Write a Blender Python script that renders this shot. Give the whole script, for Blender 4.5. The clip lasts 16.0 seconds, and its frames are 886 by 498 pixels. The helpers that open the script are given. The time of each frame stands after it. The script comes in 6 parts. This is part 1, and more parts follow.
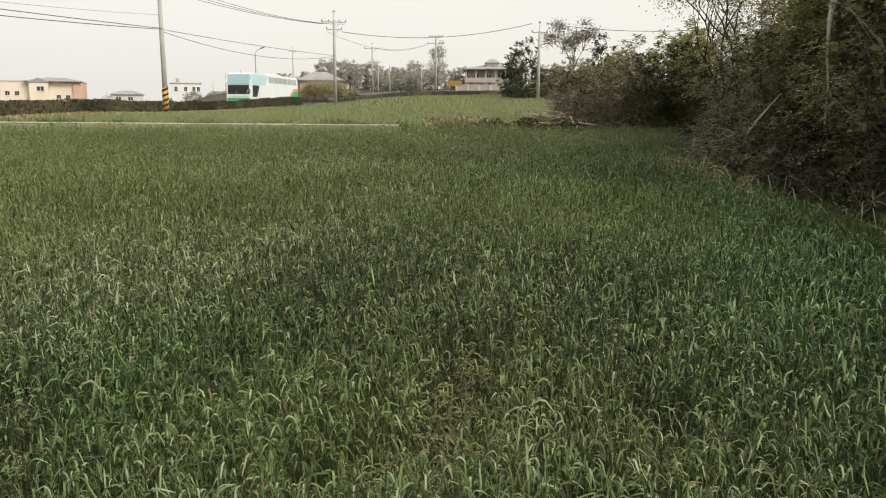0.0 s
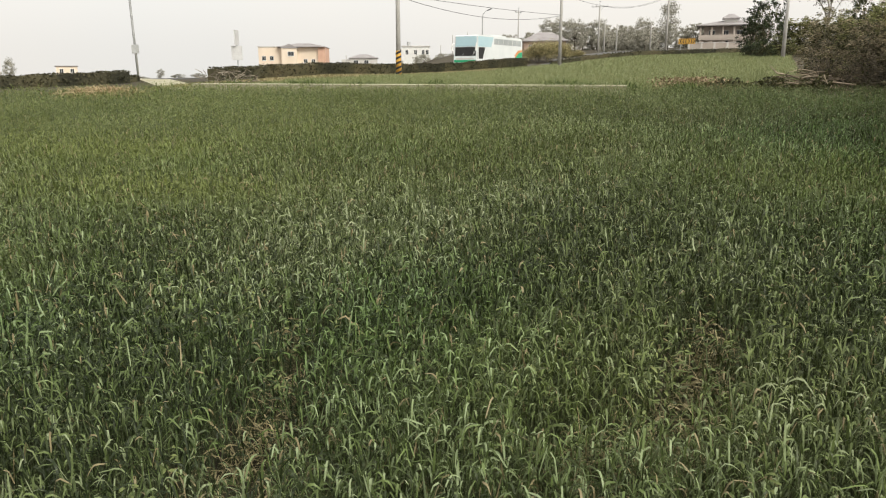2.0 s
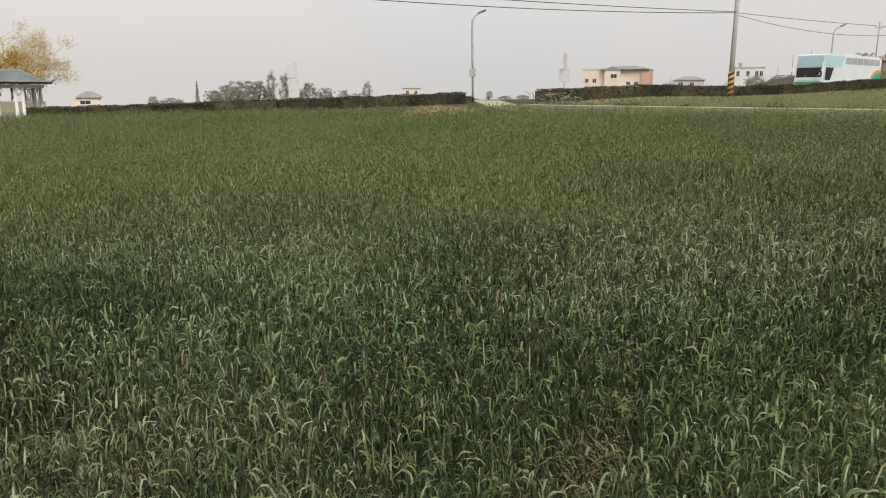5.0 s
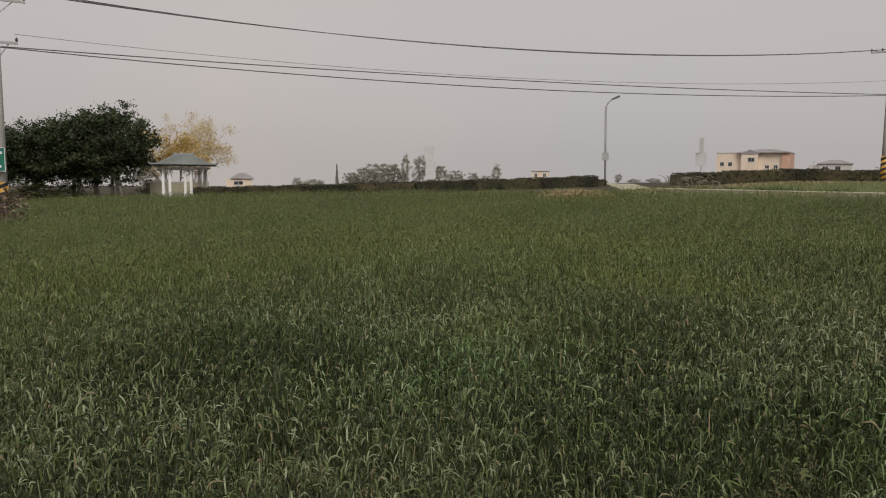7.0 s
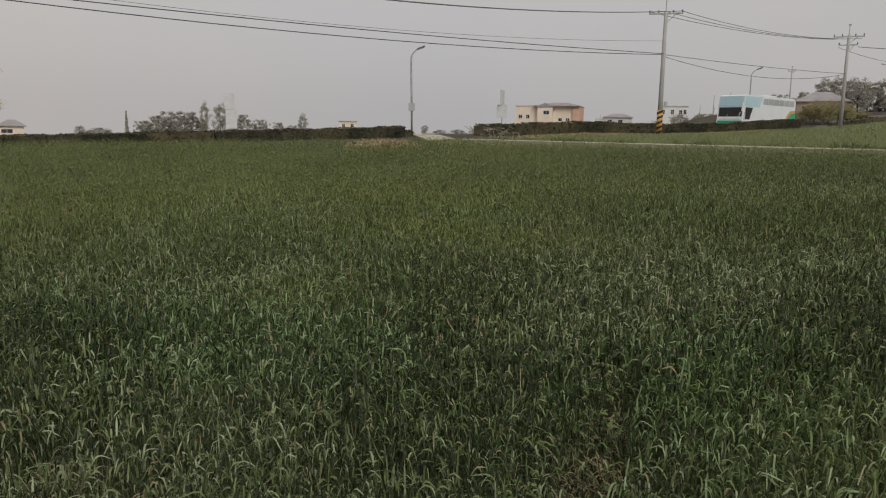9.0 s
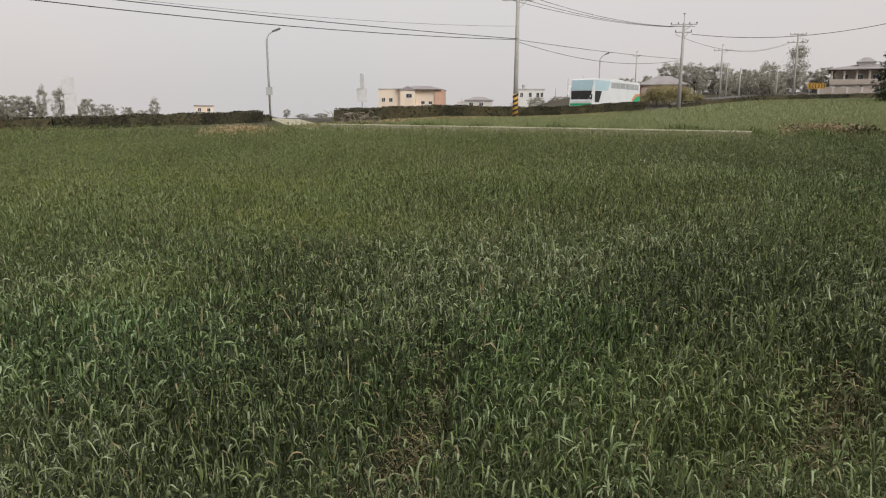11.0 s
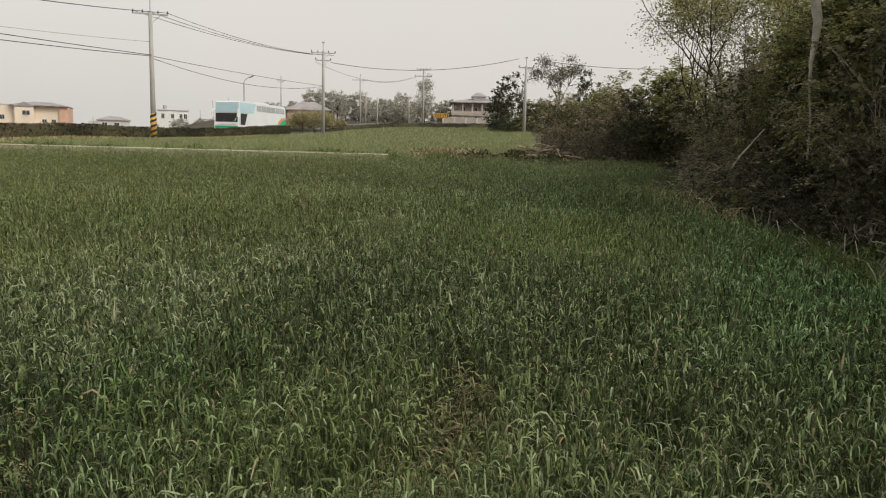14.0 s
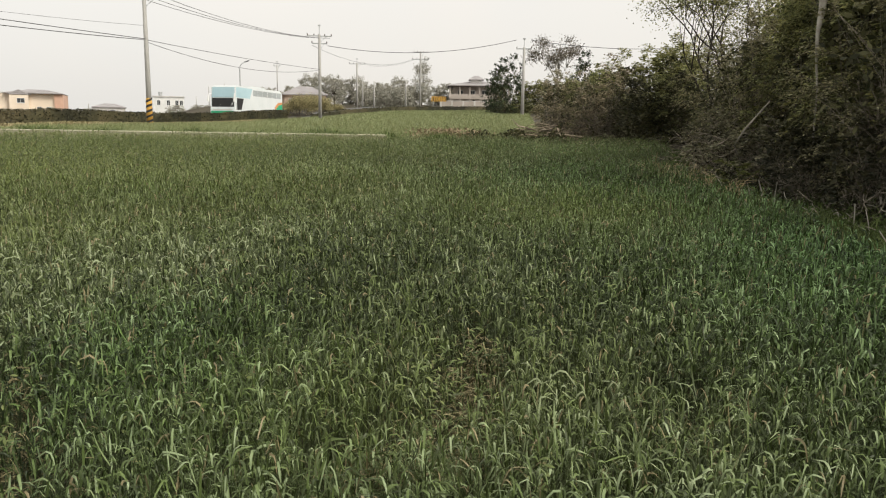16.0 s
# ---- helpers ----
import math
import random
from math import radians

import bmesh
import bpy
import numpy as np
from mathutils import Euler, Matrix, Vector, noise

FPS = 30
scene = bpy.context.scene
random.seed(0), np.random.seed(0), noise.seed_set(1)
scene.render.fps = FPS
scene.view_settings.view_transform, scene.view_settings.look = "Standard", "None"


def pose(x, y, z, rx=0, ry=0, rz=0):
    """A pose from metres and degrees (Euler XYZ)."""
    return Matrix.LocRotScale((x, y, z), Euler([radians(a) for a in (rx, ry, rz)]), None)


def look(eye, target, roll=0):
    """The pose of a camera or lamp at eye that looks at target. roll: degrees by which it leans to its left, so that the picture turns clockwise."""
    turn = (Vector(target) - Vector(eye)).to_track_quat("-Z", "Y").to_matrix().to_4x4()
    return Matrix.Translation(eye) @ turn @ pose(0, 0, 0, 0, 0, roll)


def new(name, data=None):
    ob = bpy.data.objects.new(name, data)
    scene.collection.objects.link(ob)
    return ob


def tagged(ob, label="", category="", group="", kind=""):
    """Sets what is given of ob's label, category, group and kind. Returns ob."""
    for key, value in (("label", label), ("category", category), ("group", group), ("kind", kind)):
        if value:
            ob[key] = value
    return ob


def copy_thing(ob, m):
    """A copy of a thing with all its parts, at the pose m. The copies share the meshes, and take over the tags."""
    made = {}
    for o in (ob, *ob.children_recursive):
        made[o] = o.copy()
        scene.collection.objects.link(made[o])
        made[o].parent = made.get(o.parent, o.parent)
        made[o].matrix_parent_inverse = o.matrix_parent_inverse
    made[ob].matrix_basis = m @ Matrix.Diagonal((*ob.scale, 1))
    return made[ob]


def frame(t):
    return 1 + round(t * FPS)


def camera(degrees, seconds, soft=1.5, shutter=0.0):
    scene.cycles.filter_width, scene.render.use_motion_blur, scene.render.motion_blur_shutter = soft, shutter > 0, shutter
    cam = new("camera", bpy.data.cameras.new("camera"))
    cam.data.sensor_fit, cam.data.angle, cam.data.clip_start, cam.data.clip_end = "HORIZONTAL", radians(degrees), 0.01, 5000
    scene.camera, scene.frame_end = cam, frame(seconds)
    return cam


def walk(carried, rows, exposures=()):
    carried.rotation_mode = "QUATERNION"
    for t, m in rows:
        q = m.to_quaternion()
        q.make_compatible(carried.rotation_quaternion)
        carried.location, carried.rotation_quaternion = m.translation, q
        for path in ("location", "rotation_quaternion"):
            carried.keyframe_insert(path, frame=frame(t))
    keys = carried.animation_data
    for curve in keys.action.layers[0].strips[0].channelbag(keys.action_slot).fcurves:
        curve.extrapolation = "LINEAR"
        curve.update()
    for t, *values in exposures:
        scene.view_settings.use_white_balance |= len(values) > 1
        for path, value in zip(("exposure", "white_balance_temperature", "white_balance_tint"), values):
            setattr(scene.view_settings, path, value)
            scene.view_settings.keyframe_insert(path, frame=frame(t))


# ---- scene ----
# ---- camera ----
cam = camera(62.27, 16.0, soft=1.15)
ROWS = [  # seconds, x, y, z, turn to the left, tilt, roll
    (0, 0.166, 0.199, 1.833, 0.171, -10.502, 0.287),
    (0.5, 0.139, 0.202, 1.826, 5.637, -11.242, -0.287),
    (1, 0.111, 0.203, 1.819, 9.341, -11.543, 0.052),
    (1.5, 0.077, 0.188, 1.81, 13.449, -12.625, 0.043),
    (2, 0.038, 0.188, 1.798, 17.094, -13.406, -0.138),
    (2.5, 0.002, 0.167, 1.794, 21.83, -14.196, -0.188),
    (3, -0.034, 0.145, 1.791, 26.293, -14.567, -0.201),
    (3.5, -0.056, 0.101, 1.797, 30.094, -13.783, 0.186),
    (4, -0.078, 0.084, 1.792, 32.993, -13.817, 0.672),
    (4.5, -0.122, 0.08, 1.798, 36.414, -13.419, 0.167),
    (5, -0.163, 0.067, 1.793, 41.061, -11.758, 0.132),
    (5.2, -0.184, 0.054, 1.792, 42.738, -11.431, 0.701),
    (6.3, -0.12, -0.29, 1.81, 50.1, -7.9, 0.4),
    (7.3, -0.037, -0.591, 1.82, 50.716, -5.15, 0.448),
    (7.5, -0.043, -0.567, 1.847, 49.924, -5.607, 0.593),
    (8, -0.149, -0.443, 1.827, 45.074, -7.764, 0.642),
    (8.5, -0.337, -0.222, 1.814, 40.473, -8.435, 0.808),
    (9, -0.294, -0.23, 1.791, 35.942, -9.155, 0.898),
    (9.2, -0.275, -0.187, 1.793, 34.428, -9.457, 0.799),
    (11.3, -0.004, -0.206, 1.842, 23.646, -10.46, 0.575),
    (11.5, 0.006, -0.184, 1.836, 21.977, -10.558, 0.655),
    (12, -0.039, 0.051, 1.771, 15.99, -10.037, 0.757),
    (12.5, -0.002, 0.099, 1.761, 10.171, -9.814, 0.925),
    (13, 0.038, 0.086, 1.776, 5.232, -9.384, 1.027),
    (13.5, 0.064, 0.101, 1.782, 1.394, -8.449, 1.051),
    (14, 0.077, 0.114, 1.769, -1.063, -8.025, 1.411),
    (14.5, 0.078, 0.128, 1.736, -2.797, -9.285, 2.239),
    (15, 0.077, 0.17, 1.704, -4.363, -10.246, 2.031),
    (15.5, 0.075, 0.19, 1.665, -4.348, -10.621, 1.573),
    (16, 0.026, 0.248, 1.616, -1.195, -9.199, 0.819),
]


def gaze(x, y, z, turn, tilt, roll):
    a, b = radians(turn), radians(tilt)
    way = Vector((-math.sin(a) * math.cos(b), math.cos(a) * math.cos(b), math.sin(b)))
    eye = Vector((x, y, z))
    return look(eye, eye + way, roll)


EXPOSURES = [(0.0, 0.6, 6750, 6), (0.5, 0.48, 6750, 6), (1.5, 0.57, 6750, 7), (2.5, 0.7, 6700, 7), (3.5, 0.76, 6550, 8), (4.5, 0.54, 6550, 9), (5.2, 0.14, 6550, 10), (7.3, -0.36, 6700, 13), (8.2, -0.36, 6650, 12), (9.2, -0.36, 6480, 11), (11.5, 0.2, 6600, 12), (13.0, 0.12, 6800, 12), (14.5, 0.38, 6800, 7), (15.5, 0.77, 6700, 7), (16.0, 0.55, 6750, 7)]
walk(cam, [(r[0], gaze(*r[1:])) for r in ROWS], EXPOSURES)

# ---- world and sun ----
SUN_AZ, SUN_EL = radians(-122), radians(40)     # azimuth to the left of +y
world = bpy.data.worlds.new("world")
scene.world = world
world.use_nodes = True
wn, wl = world.node_tree.nodes, world.node_tree.links
wn.clear()
sky = wn.new("ShaderNodeTexSky")
sky.sky_type, sky.sun_disc = "NISHITA", False
sky.sun_elevation, sky.sun_rotation = SUN_EL, -SUN_AZ
sky.dust_density, sky.air_density, sky.ozone_density = 6.0, 1.2, 1.0
grey = wn.new("ShaderNodeHueSaturation")
grey.inputs["Saturation"].default_value = 0.22
veil = wn.new("ShaderNodeMixRGB")
veil.inputs["Fac"].default_value = 0.72
cloud, tone = wn.new("ShaderNodeTexNoise"), wn.new("ShaderNodeValToRGB")      # thin, nearly even cloud cover
cloud.inputs["Scale"].default_value, cloud.inputs["Detail"].default_value = 1.7, 4
tone.color_ramp.elements[0].position, tone.color_ramp.elements[0].color = 0.3, (0.68, 0.675, 0.68, 1)
tone.color_ramp.elements[1].position, tone.color_ramp.elements[1].color = 0.7, (0.76, 0.715, 0.685, 1)
bright = wn.new("ShaderNodeMixRGB")
bright.blend_type = "MULTIPLY"
bright.inputs["Fac"].default_value, bright.inputs["Color2"].default_value = 1.0, (10, 10, 10, 1)
wl.new(cloud.outputs["Fac"], tone.inputs[0])
wl.new(tone.outputs[0], bright.inputs["Color1"])
wl.new(bright.outputs[0], veil.inputs["Color2"])
back = wn.new("ShaderNodeBackground")
back.inputs["Strength"].default_value = 0.105
wout = wn.new("ShaderNodeOutputWorld")
wl.new(sky.outputs[0], grey.inputs["Color"])
wl.new(grey.outputs[0], veil.inputs["Color1"])
wl.new(veil.outputs[0], back.inputs["Color"])
wl.new(back.outputs[0], wout.inputs[0])
sun = new("sun", bpy.data.lights.new("sun", "SUN"))
sun.data.energy, sun.data.angle, sun.data.color = 1.5, radians(22), (1.0, 0.95, 0.88)
sun.matrix_basis = look((0, 0, 60), (60 * math.sin(SUN_AZ) * math.cos(SUN_EL), -60 * math.cos(SUN_AZ) * math.cos(SUN_EL), 60 - 60 * math.sin(SUN_EL)))


# ---- materials ----
def material(name, low, high, rough=0.8, scale=3.0, fine=40.0, bump=0.2, island=0.0, thin=0.0, metal=0.0, dirt=None, spec=0.4, objrand=0.0):
    """Noise at two scales between two colours; island: change from piece to piece; thin: light let through."""
    m = bpy.data.materials.new(name)
    m.use_nodes = True
    n, l = m.node_tree.nodes, m.node_tree.links
    p = n["Principled BSDF"]
    geo = n.new("ShaderNodeTexCoord")
    big, small = n.new("ShaderNodeTexNoise"), n.new("ShaderNodeTexNoise")
    big.inputs["Scale"].default_value, small.inputs["Scale"].default_value = scale, fine
    big.inputs["Detail"].default_value, small.inputs["Detail"].default_value = 4, 3
    l.new(geo.outputs["Object"], big.inputs["Vector"])
    l.new(geo.outputs["Object"], small.inputs["Vector"])
    mix = n.new("ShaderNodeMath")
    mix.operation = "MULTIPLY_ADD"
    mix.inputs[1].default_value, mix.inputs[2].default_value = 0.45, -0.22
    l.new(small.outputs["Fac"], mix.inputs[0])
    add = n.new("ShaderNodeMath")
    l.new(big.outputs["Fac"], add.inputs[0])
    l.new(mix.outputs[0], add.inputs[1])
    last = add
    if island or objrand:
        isl = n.new("ShaderNodeNewGeometry") if island else n.new("ShaderNodeObjectInfo")
        sc = n.new("ShaderNodeMath")
        sc.operation = "MULTIPLY_ADD"
        k = island or objrand
        sc.inputs[1].default_value, sc.inputs[2].default_value = k, -k / 2
        l.new(isl.outputs["Random Per Island" if island else "Random"], sc.inputs[0])
        last = n.new("ShaderNodeMath")
        l.new(add.outputs[0], last.inputs[0])
        l.new(sc.outputs[0], last.inputs[1])
    ramp = n.new("ShaderNodeValToRGB")
    ramp.color_ramp.elements[0].position, ramp.color_ramp.elements[0].color = 0.3, (*low, 1)
    ramp.color_ramp.elements[1].position, ramp.color_ramp.elements[1].color = 0.7, (*high, 1)
    if dirt:
        e = ramp.color_ramp.elements.new(0.86)
        e.color = (*dirt, 1)
    l.new(last.outputs[0], ramp.inputs[0])
    l.new(ramp.outputs[0], p.inputs["Base Color"])
    p.inputs["Roughness"].default_value, p.inputs["Metallic"].default_value = rough, metal
    p.inputs["Specular IOR Level"].default_value = spec
    if bump:
        b = n.new("ShaderNodeBump")
        b.inputs["Strength"].default_value, b.inputs["Distance"].default_value = bump, 0.02
        l.new(small.outputs["Fac"], b.inputs["Height"])
        l.new(b.outputs[0], p.inputs["Normal"])
    if thin:
        t, s = n.new("ShaderNodeBsdfTranslucent"), n.new("ShaderNodeMixShader")
        s.inputs[0].default_value = thin
        l.new(ramp.outputs[0], t.inputs["Color"])
        l.new(p.outputs[0], s.inputs[1])
        l.new(t.outputs[0], s.inputs[2])
        l.new(s.outputs[0], n["Material Output"].inputs["Surface"])
    return m


def crop_material(name, dark, light, yellow, dry, lush_shade=(0.66, 0.95, 0.7)):
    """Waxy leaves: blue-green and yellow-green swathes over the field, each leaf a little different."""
    m = material(name, dark, light, rough=0.48, scale=0.5, fine=2.5, bump=0, island=0.95, thin=0.12, spec=0.3)
    n, l = m.node_tree.nodes, m.node_tree.links
    p = n["Principled BSDF"]
    ramp = next(x for x in n if x.bl_idname == "ShaderNodeValToRGB")
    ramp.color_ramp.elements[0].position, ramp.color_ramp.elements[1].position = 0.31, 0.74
    pale = ramp.color_ramp.elements.new(0.93)       # glaucous leaves; the light they catch is put into a paler colour
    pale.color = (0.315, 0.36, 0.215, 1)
    isl = next(x for x in n if x.bl_idname == "ShaderNodeNewGeometry")
    yellow_attr = n.new("ShaderNodeAttribute")
    yellow_attr.attribute_name = "yellowness"
    k = n.new("ShaderNodeMath")
    k.operation = "MULTIPLY"
    k.inputs[1].default_value = 0.85
    l.new(yellow_attr.outputs["Fac"], k.inputs[0])
    # multiplied tint: greener swathes, and painted shade beside the thicket
    green_shade = n.new("ShaderNodeAttribute")
    green_shade.attribute_name = "lush_shade"
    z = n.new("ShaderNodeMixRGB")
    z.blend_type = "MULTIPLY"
    z.inputs["Color2"].default_value = (*lush_shade, 1)
    l.new(green_shade.outputs["Fac"], z.inputs["Fac"])
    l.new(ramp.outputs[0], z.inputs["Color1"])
    a = n.new("ShaderNodeMixRGB")
    a.inputs["Color2"].default_value = (*yellow, 1)
    l.new(k.outputs[0], a.inputs["Fac"])
    l.new(z.outputs[0], a.inputs["Color1"])
    c = n.new("ShaderNodeMath")
    c.operation = "GREATER_THAN"
    c.inputs[1].default_value = 0.965
    l.new(isl.outputs["Random Per Island"], c.inputs[0])
    b = n.new("ShaderNodeMixRGB")
    b.inputs["Color2"].default_value = (*dry, 1)
    l.new(c.outputs[0], b.inputs["Fac"])
    l.new(a.outputs[0], b.inputs["Color1"])
    l.new(b.outputs[0], p.inputs["Base Color"])
    t = next(x for x in n if x.bl_idname == "ShaderNodeBsdfTranslucent")
    l.new(b.outputs[0], t.inputs["Color"])
    return m


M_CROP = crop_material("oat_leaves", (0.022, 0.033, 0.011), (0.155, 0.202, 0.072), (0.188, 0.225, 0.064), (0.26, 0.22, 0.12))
M_GRASS = crop_material("strip_grass", (0.15, 0.19, 0.078), (0.255, 0.29, 0.128), (0.265, 0.29, 0.125), (0.36, 0.32, 0.16))
M_VERGE = material("verge_grass_blades", (0.045, 0.075, 0.018), (0.15, 0.195, 0.055), 0.7, 1.5, 12, 0, island=0.7, thin=0.2)
M_FINEGRASS = material("fine_grass", (0.06, 0.085, 0.025), (0.18, 0.225, 0.07), 0.7, 1.5, 12, 0, island=0.7, thin=0.2)
M_WEED = material("weed_leaves", (0.10, 0.14, 0.045), (0.22, 0.26, 0.095), 0.7, 2, 30, 0, island=0.5, thin=0.25)
M_STRAW = material("dry_straw", (0.25, 0.18, 0.09), (0.42, 0.33, 0.19), 0.8, 2, 30, 0, island=0.5, thin=0.15)
M_BLEACH = material("bleached_straw", (0.34, 0.30, 0.20), (0.56, 0.51, 0.37), 0.8, 2, 30, 0, island=0.5, thin=0.15)
M_STEM = material("oat_stems", (0.045, 0.062, 0.026), (0.15, 0.18, 0.082), 0.55, 0.5, 2.5, 0, island=0.7, thin=0.05)
M_STUBBLE = material("tan_dead_leaves", (0.2, 0.175, 0.09), (0.36, 0.315, 0.175), 0.8, 2, 30, 0, island=0.7, thin=0.15)
M_DRYVERGE = material("tawny_verge", (0.27, 0.23, 0.12), (0.42, 0.36, 0.2), 0.8, 0.6, 9, 0, island=0.6, thin=0.15)
M_TAWNY = material("pale_tawny_grass", (0.33, 0.25, 0.14), (0.52, 0.42, 0.26), 0.8, 0.8, 9, 0, island=0.6, thin=0.15)
M_GROUND = material("field_soil", (0.035, 0.029, 0.018), (0.08, 0.066, 0.038), 0.95, 0.5, 14, 0.6, dirt=(0.14, 0.11, 0.065))
M_CONC = material("pale_concrete", (0.36, 0.34, 0.23), (0.48, 0.455, 0.33), 0.9, 0.8, 20, 0.2)
M_ROAD = material("grey_asphalt", (0.10, 0.10, 0.098), (0.16, 0.16, 0.155), 0.9, 0.4, 30, 0.2)
M_HEDGE = material("hedge_leaves", (0.03, 0.03, 0.016), (0.10, 0.092, 0.046), 0.6, 0.6, 9, 0, island=0.6, thin=0.15, dirt=(0.12, 0.10, 0.052))
M_BUSH = material("bush_leaves", (0.08, 0.088, 0.036), (0.385, 0.40, 0.18), 0.55, 0.9, 3, 0, island=0.9, thin=0.42, dirt=(0.28, 0.28, 0.115))
M_BUSHBROWN = material("brownish_leaves", (0.105, 0.10, 0.055), (0.42, 0.395, 0.225), 0.6, 0.9, 3, 0, island=0.9, thin=0.42, dirt=(0.3, 0.265, 0.155))
M_GREYLEAF = material("grey_brown_leaves", (0.12, 0.12, 0.07), (0.42, 0.41, 0.26), 0.7, 0.9, 3, 0, island=0.9, thin=0.3, dirt=(0.32, 0.29, 0.19))
M_BUSHY = material("yellow_green_leaves", (0.115, 0.122, 0.044), (0.4, 0.395, 0.16), 0.6, 0.7, 6, 0, island=0.8, thin=0.48, dirt=(0.34, 0.315, 0.125))
# olive leaves paled in colour to carry the distance haze
M_HAZEOLIVE = material("hazed_olive_leaves", (0.22, 0.20, 0.10), (0.52, 0.46, 0.25), 0.7, 0.9, 3, 0, island=0.8, thin=0.4)
M_MOSS = material("moss_green_leaves", (0.07, 0.085, 0.02), (0.23, 0.25, 0.07), 0.6, 0.9, 5, 0, island=0.7, thin=0.3)
M_DARK = material("dark_leaves", (0.016, 0.026, 0.011), (0.07, 0.095, 0.035), 0.5, 0.5, 5, 0, island=0.6, thin=0.15)
# dark tone stands for shade inside shrubs; also colours the brush pile's leaves
M_INNER = material("inner_shade_pile_leaves", (0.04, 0.043, 0.018), (0.125, 0.122, 0.05), 0.7, 0.8, 5, 0, island=0.6, thin=0.15)
# darker copy of the bush leaves: deep shade put into the colour
M_SHADE = material("shaded_green_leaves", (0.022, 0.026, 0.012), (0.12, 0.122, 0.056), 0.55, 0.9, 3, 0, island=0.9, thin=0.3, dirt=(0.08, 0.072, 0.036))
# near-black leaf colour stands in for shade at the thicket's foot
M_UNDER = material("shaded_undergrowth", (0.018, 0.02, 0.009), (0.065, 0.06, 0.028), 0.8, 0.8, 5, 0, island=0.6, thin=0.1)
M_GOLD = material("golden_leaves", (0.44, 0.30, 0.08), (0.66, 0.49, 0.18), 0.6, 1, 8, 0, island=0.7, thin=0.3)
M_PALEGOLD = material("pale_golden_leaves", (0.60, 0.46, 0.20), (0.78, 0.66, 0.38), 0.6, 1, 8, 0, island=0.7, thin=0.3)
# distance haze is put into this leaf colour as a paler tone
M_HAZELEAF = material("hazed_far_leaves", (0.31, 0.30, 0.25), (0.47, 0.455, 0.385), 0.8, 0.15, 2, 0, island=0.5, thin=0.3)
M_BARK = material("grey_brown_bark", (0.05, 0.04, 0.03), (0.13, 0.11, 0.085), 0.9, 4, 40, 0.5)
M_BLACKBARK = material("dark_bark", (0.025, 0.02, 0.016), (0.07, 0.058, 0.045), 0.9, 4, 40, 0.4)
M_PALEBARK = material("pale_bark", (0.26, 0.24, 0.20), (0.44, 0.41, 0.35), 0.85, 6, 40, 0.4)
M_TWIG = material("dead_twigs", (0.09, 0.08, 0.065), (0.26, 0.232, 0.185), 0.9, 3, 20, 0.2, island=0.6)
M_UMBER = material("umber_leaves", (0.07, 0.058, 0.042), (0.19, 0.16, 0.115), 0.7, 0.8, 4, 0, island=0.7, thin=0.2)
M_UMBERLEAF = material("umber_shrub_leaves", (0.13, 0.11, 0.07), (0.40, 0.345, 0.23), 0.7, 0.8, 4, 0, island=0.8, thin=0.3)
M_GREYTWIG = material("bleached_twigs", (0.13, 0.11, 0.085), (0.34, 0.30, 0.24), 0.9, 3, 20, 0.2, island=0.7)
M_WARMTWIG = material("cut_branches", (0.12, 0.095, 0.065), (0.40, 0.33, 0.24), 0.9, 3, 20, 0.2, island=0.7)
M_POLE = material("pole_concrete", (0.33, 0.32, 0.30), (0.44, 0.43, 0.405), 0.85, 0.8, 30, 0.15)
M_YELLOW = material("yellow_band", (0.50, 0.27, 0.04), (0.62, 0.36, 0.07), 0.6, 4, 30, 0.05)
M_BLACK = material("black_paint", (0.015, 0.015, 0.015), (0.03, 0.03, 0.03), 0.6, 4, 30, 0.05)
M_STEEL = material("galvanised_steel", (0.35, 0.36, 0.36), (0.5, 0.51, 0.51), 0.5, 3, 30, 0.05, metal=0.5)
M_IRON = material("dark_grey_metal", (0.10, 0.105, 0.11), (0.18, 0.185, 0.19), 0.5, 3, 30, 0.05, metal=0.3)
M_WIRE = material("cable", (0.085, 0.085, 0.09), (0.14, 0.14, 0.145), 0.7, 3, 30, 0)
M_CERAMIC = material("brown_ceramic", (0.06, 0.04, 0.03), (0.10, 0.07, 0.05), 0.3, 5, 30, 0)
M_BOARD = material("sign_back", (0.55, 0.55, 0.55), (0.66, 0.66, 0.66), 0.5, 2, 20, 0)
M_GREEN = material("green_sign", (0.01, 0.16, 0.11), (0.02, 0.20, 0.14), 0.4, 2, 20, 0)
M_WHITE = material("white_paint", (0.68, 0.68, 0.66), (0.8, 0.8, 0.78), 0.6, 1, 20, 0.05)
M_CREAM = material("cream_render", (0.76, 0.64, 0.51), (0.84, 0.72, 0.59), 0.85, 0.3, 8, 0.05)
M_TAUPE = material("taupe_render", (0.40, 0.35, 0.31), (0.52, 0.46, 0.41), 0.85, 0.3, 8, 0.05)
M_PINK = material("salmon_tile", (0.56, 0.34, 0.25), (0.66, 0.43, 0.32), 0.7, 0.4, 8, 0.05)
M_GREYWALL = material("grey_render", (0.54, 0.525, 0.50), (0.66, 0.645, 0.62), 0.85, 0.3, 8, 0.05)
M_BRICK = material("tan_brick", (0.40, 0.29, 0.235), (0.56, 0.42, 0.34), 0.85, 0.3, 6, 0.1)
M_ROOF = material("grey_roof_tiles", (0.27, 0.25, 0.25), (0.38, 0.36, 0.36), 0.7, 0.5, 8, 0.2)
M_ROOFGREEN = material("grey_green_tiles", (0.19, 0.215, 0.205), (0.29, 0.315, 0.30), 0.6, 0.5, 12, 0.2)
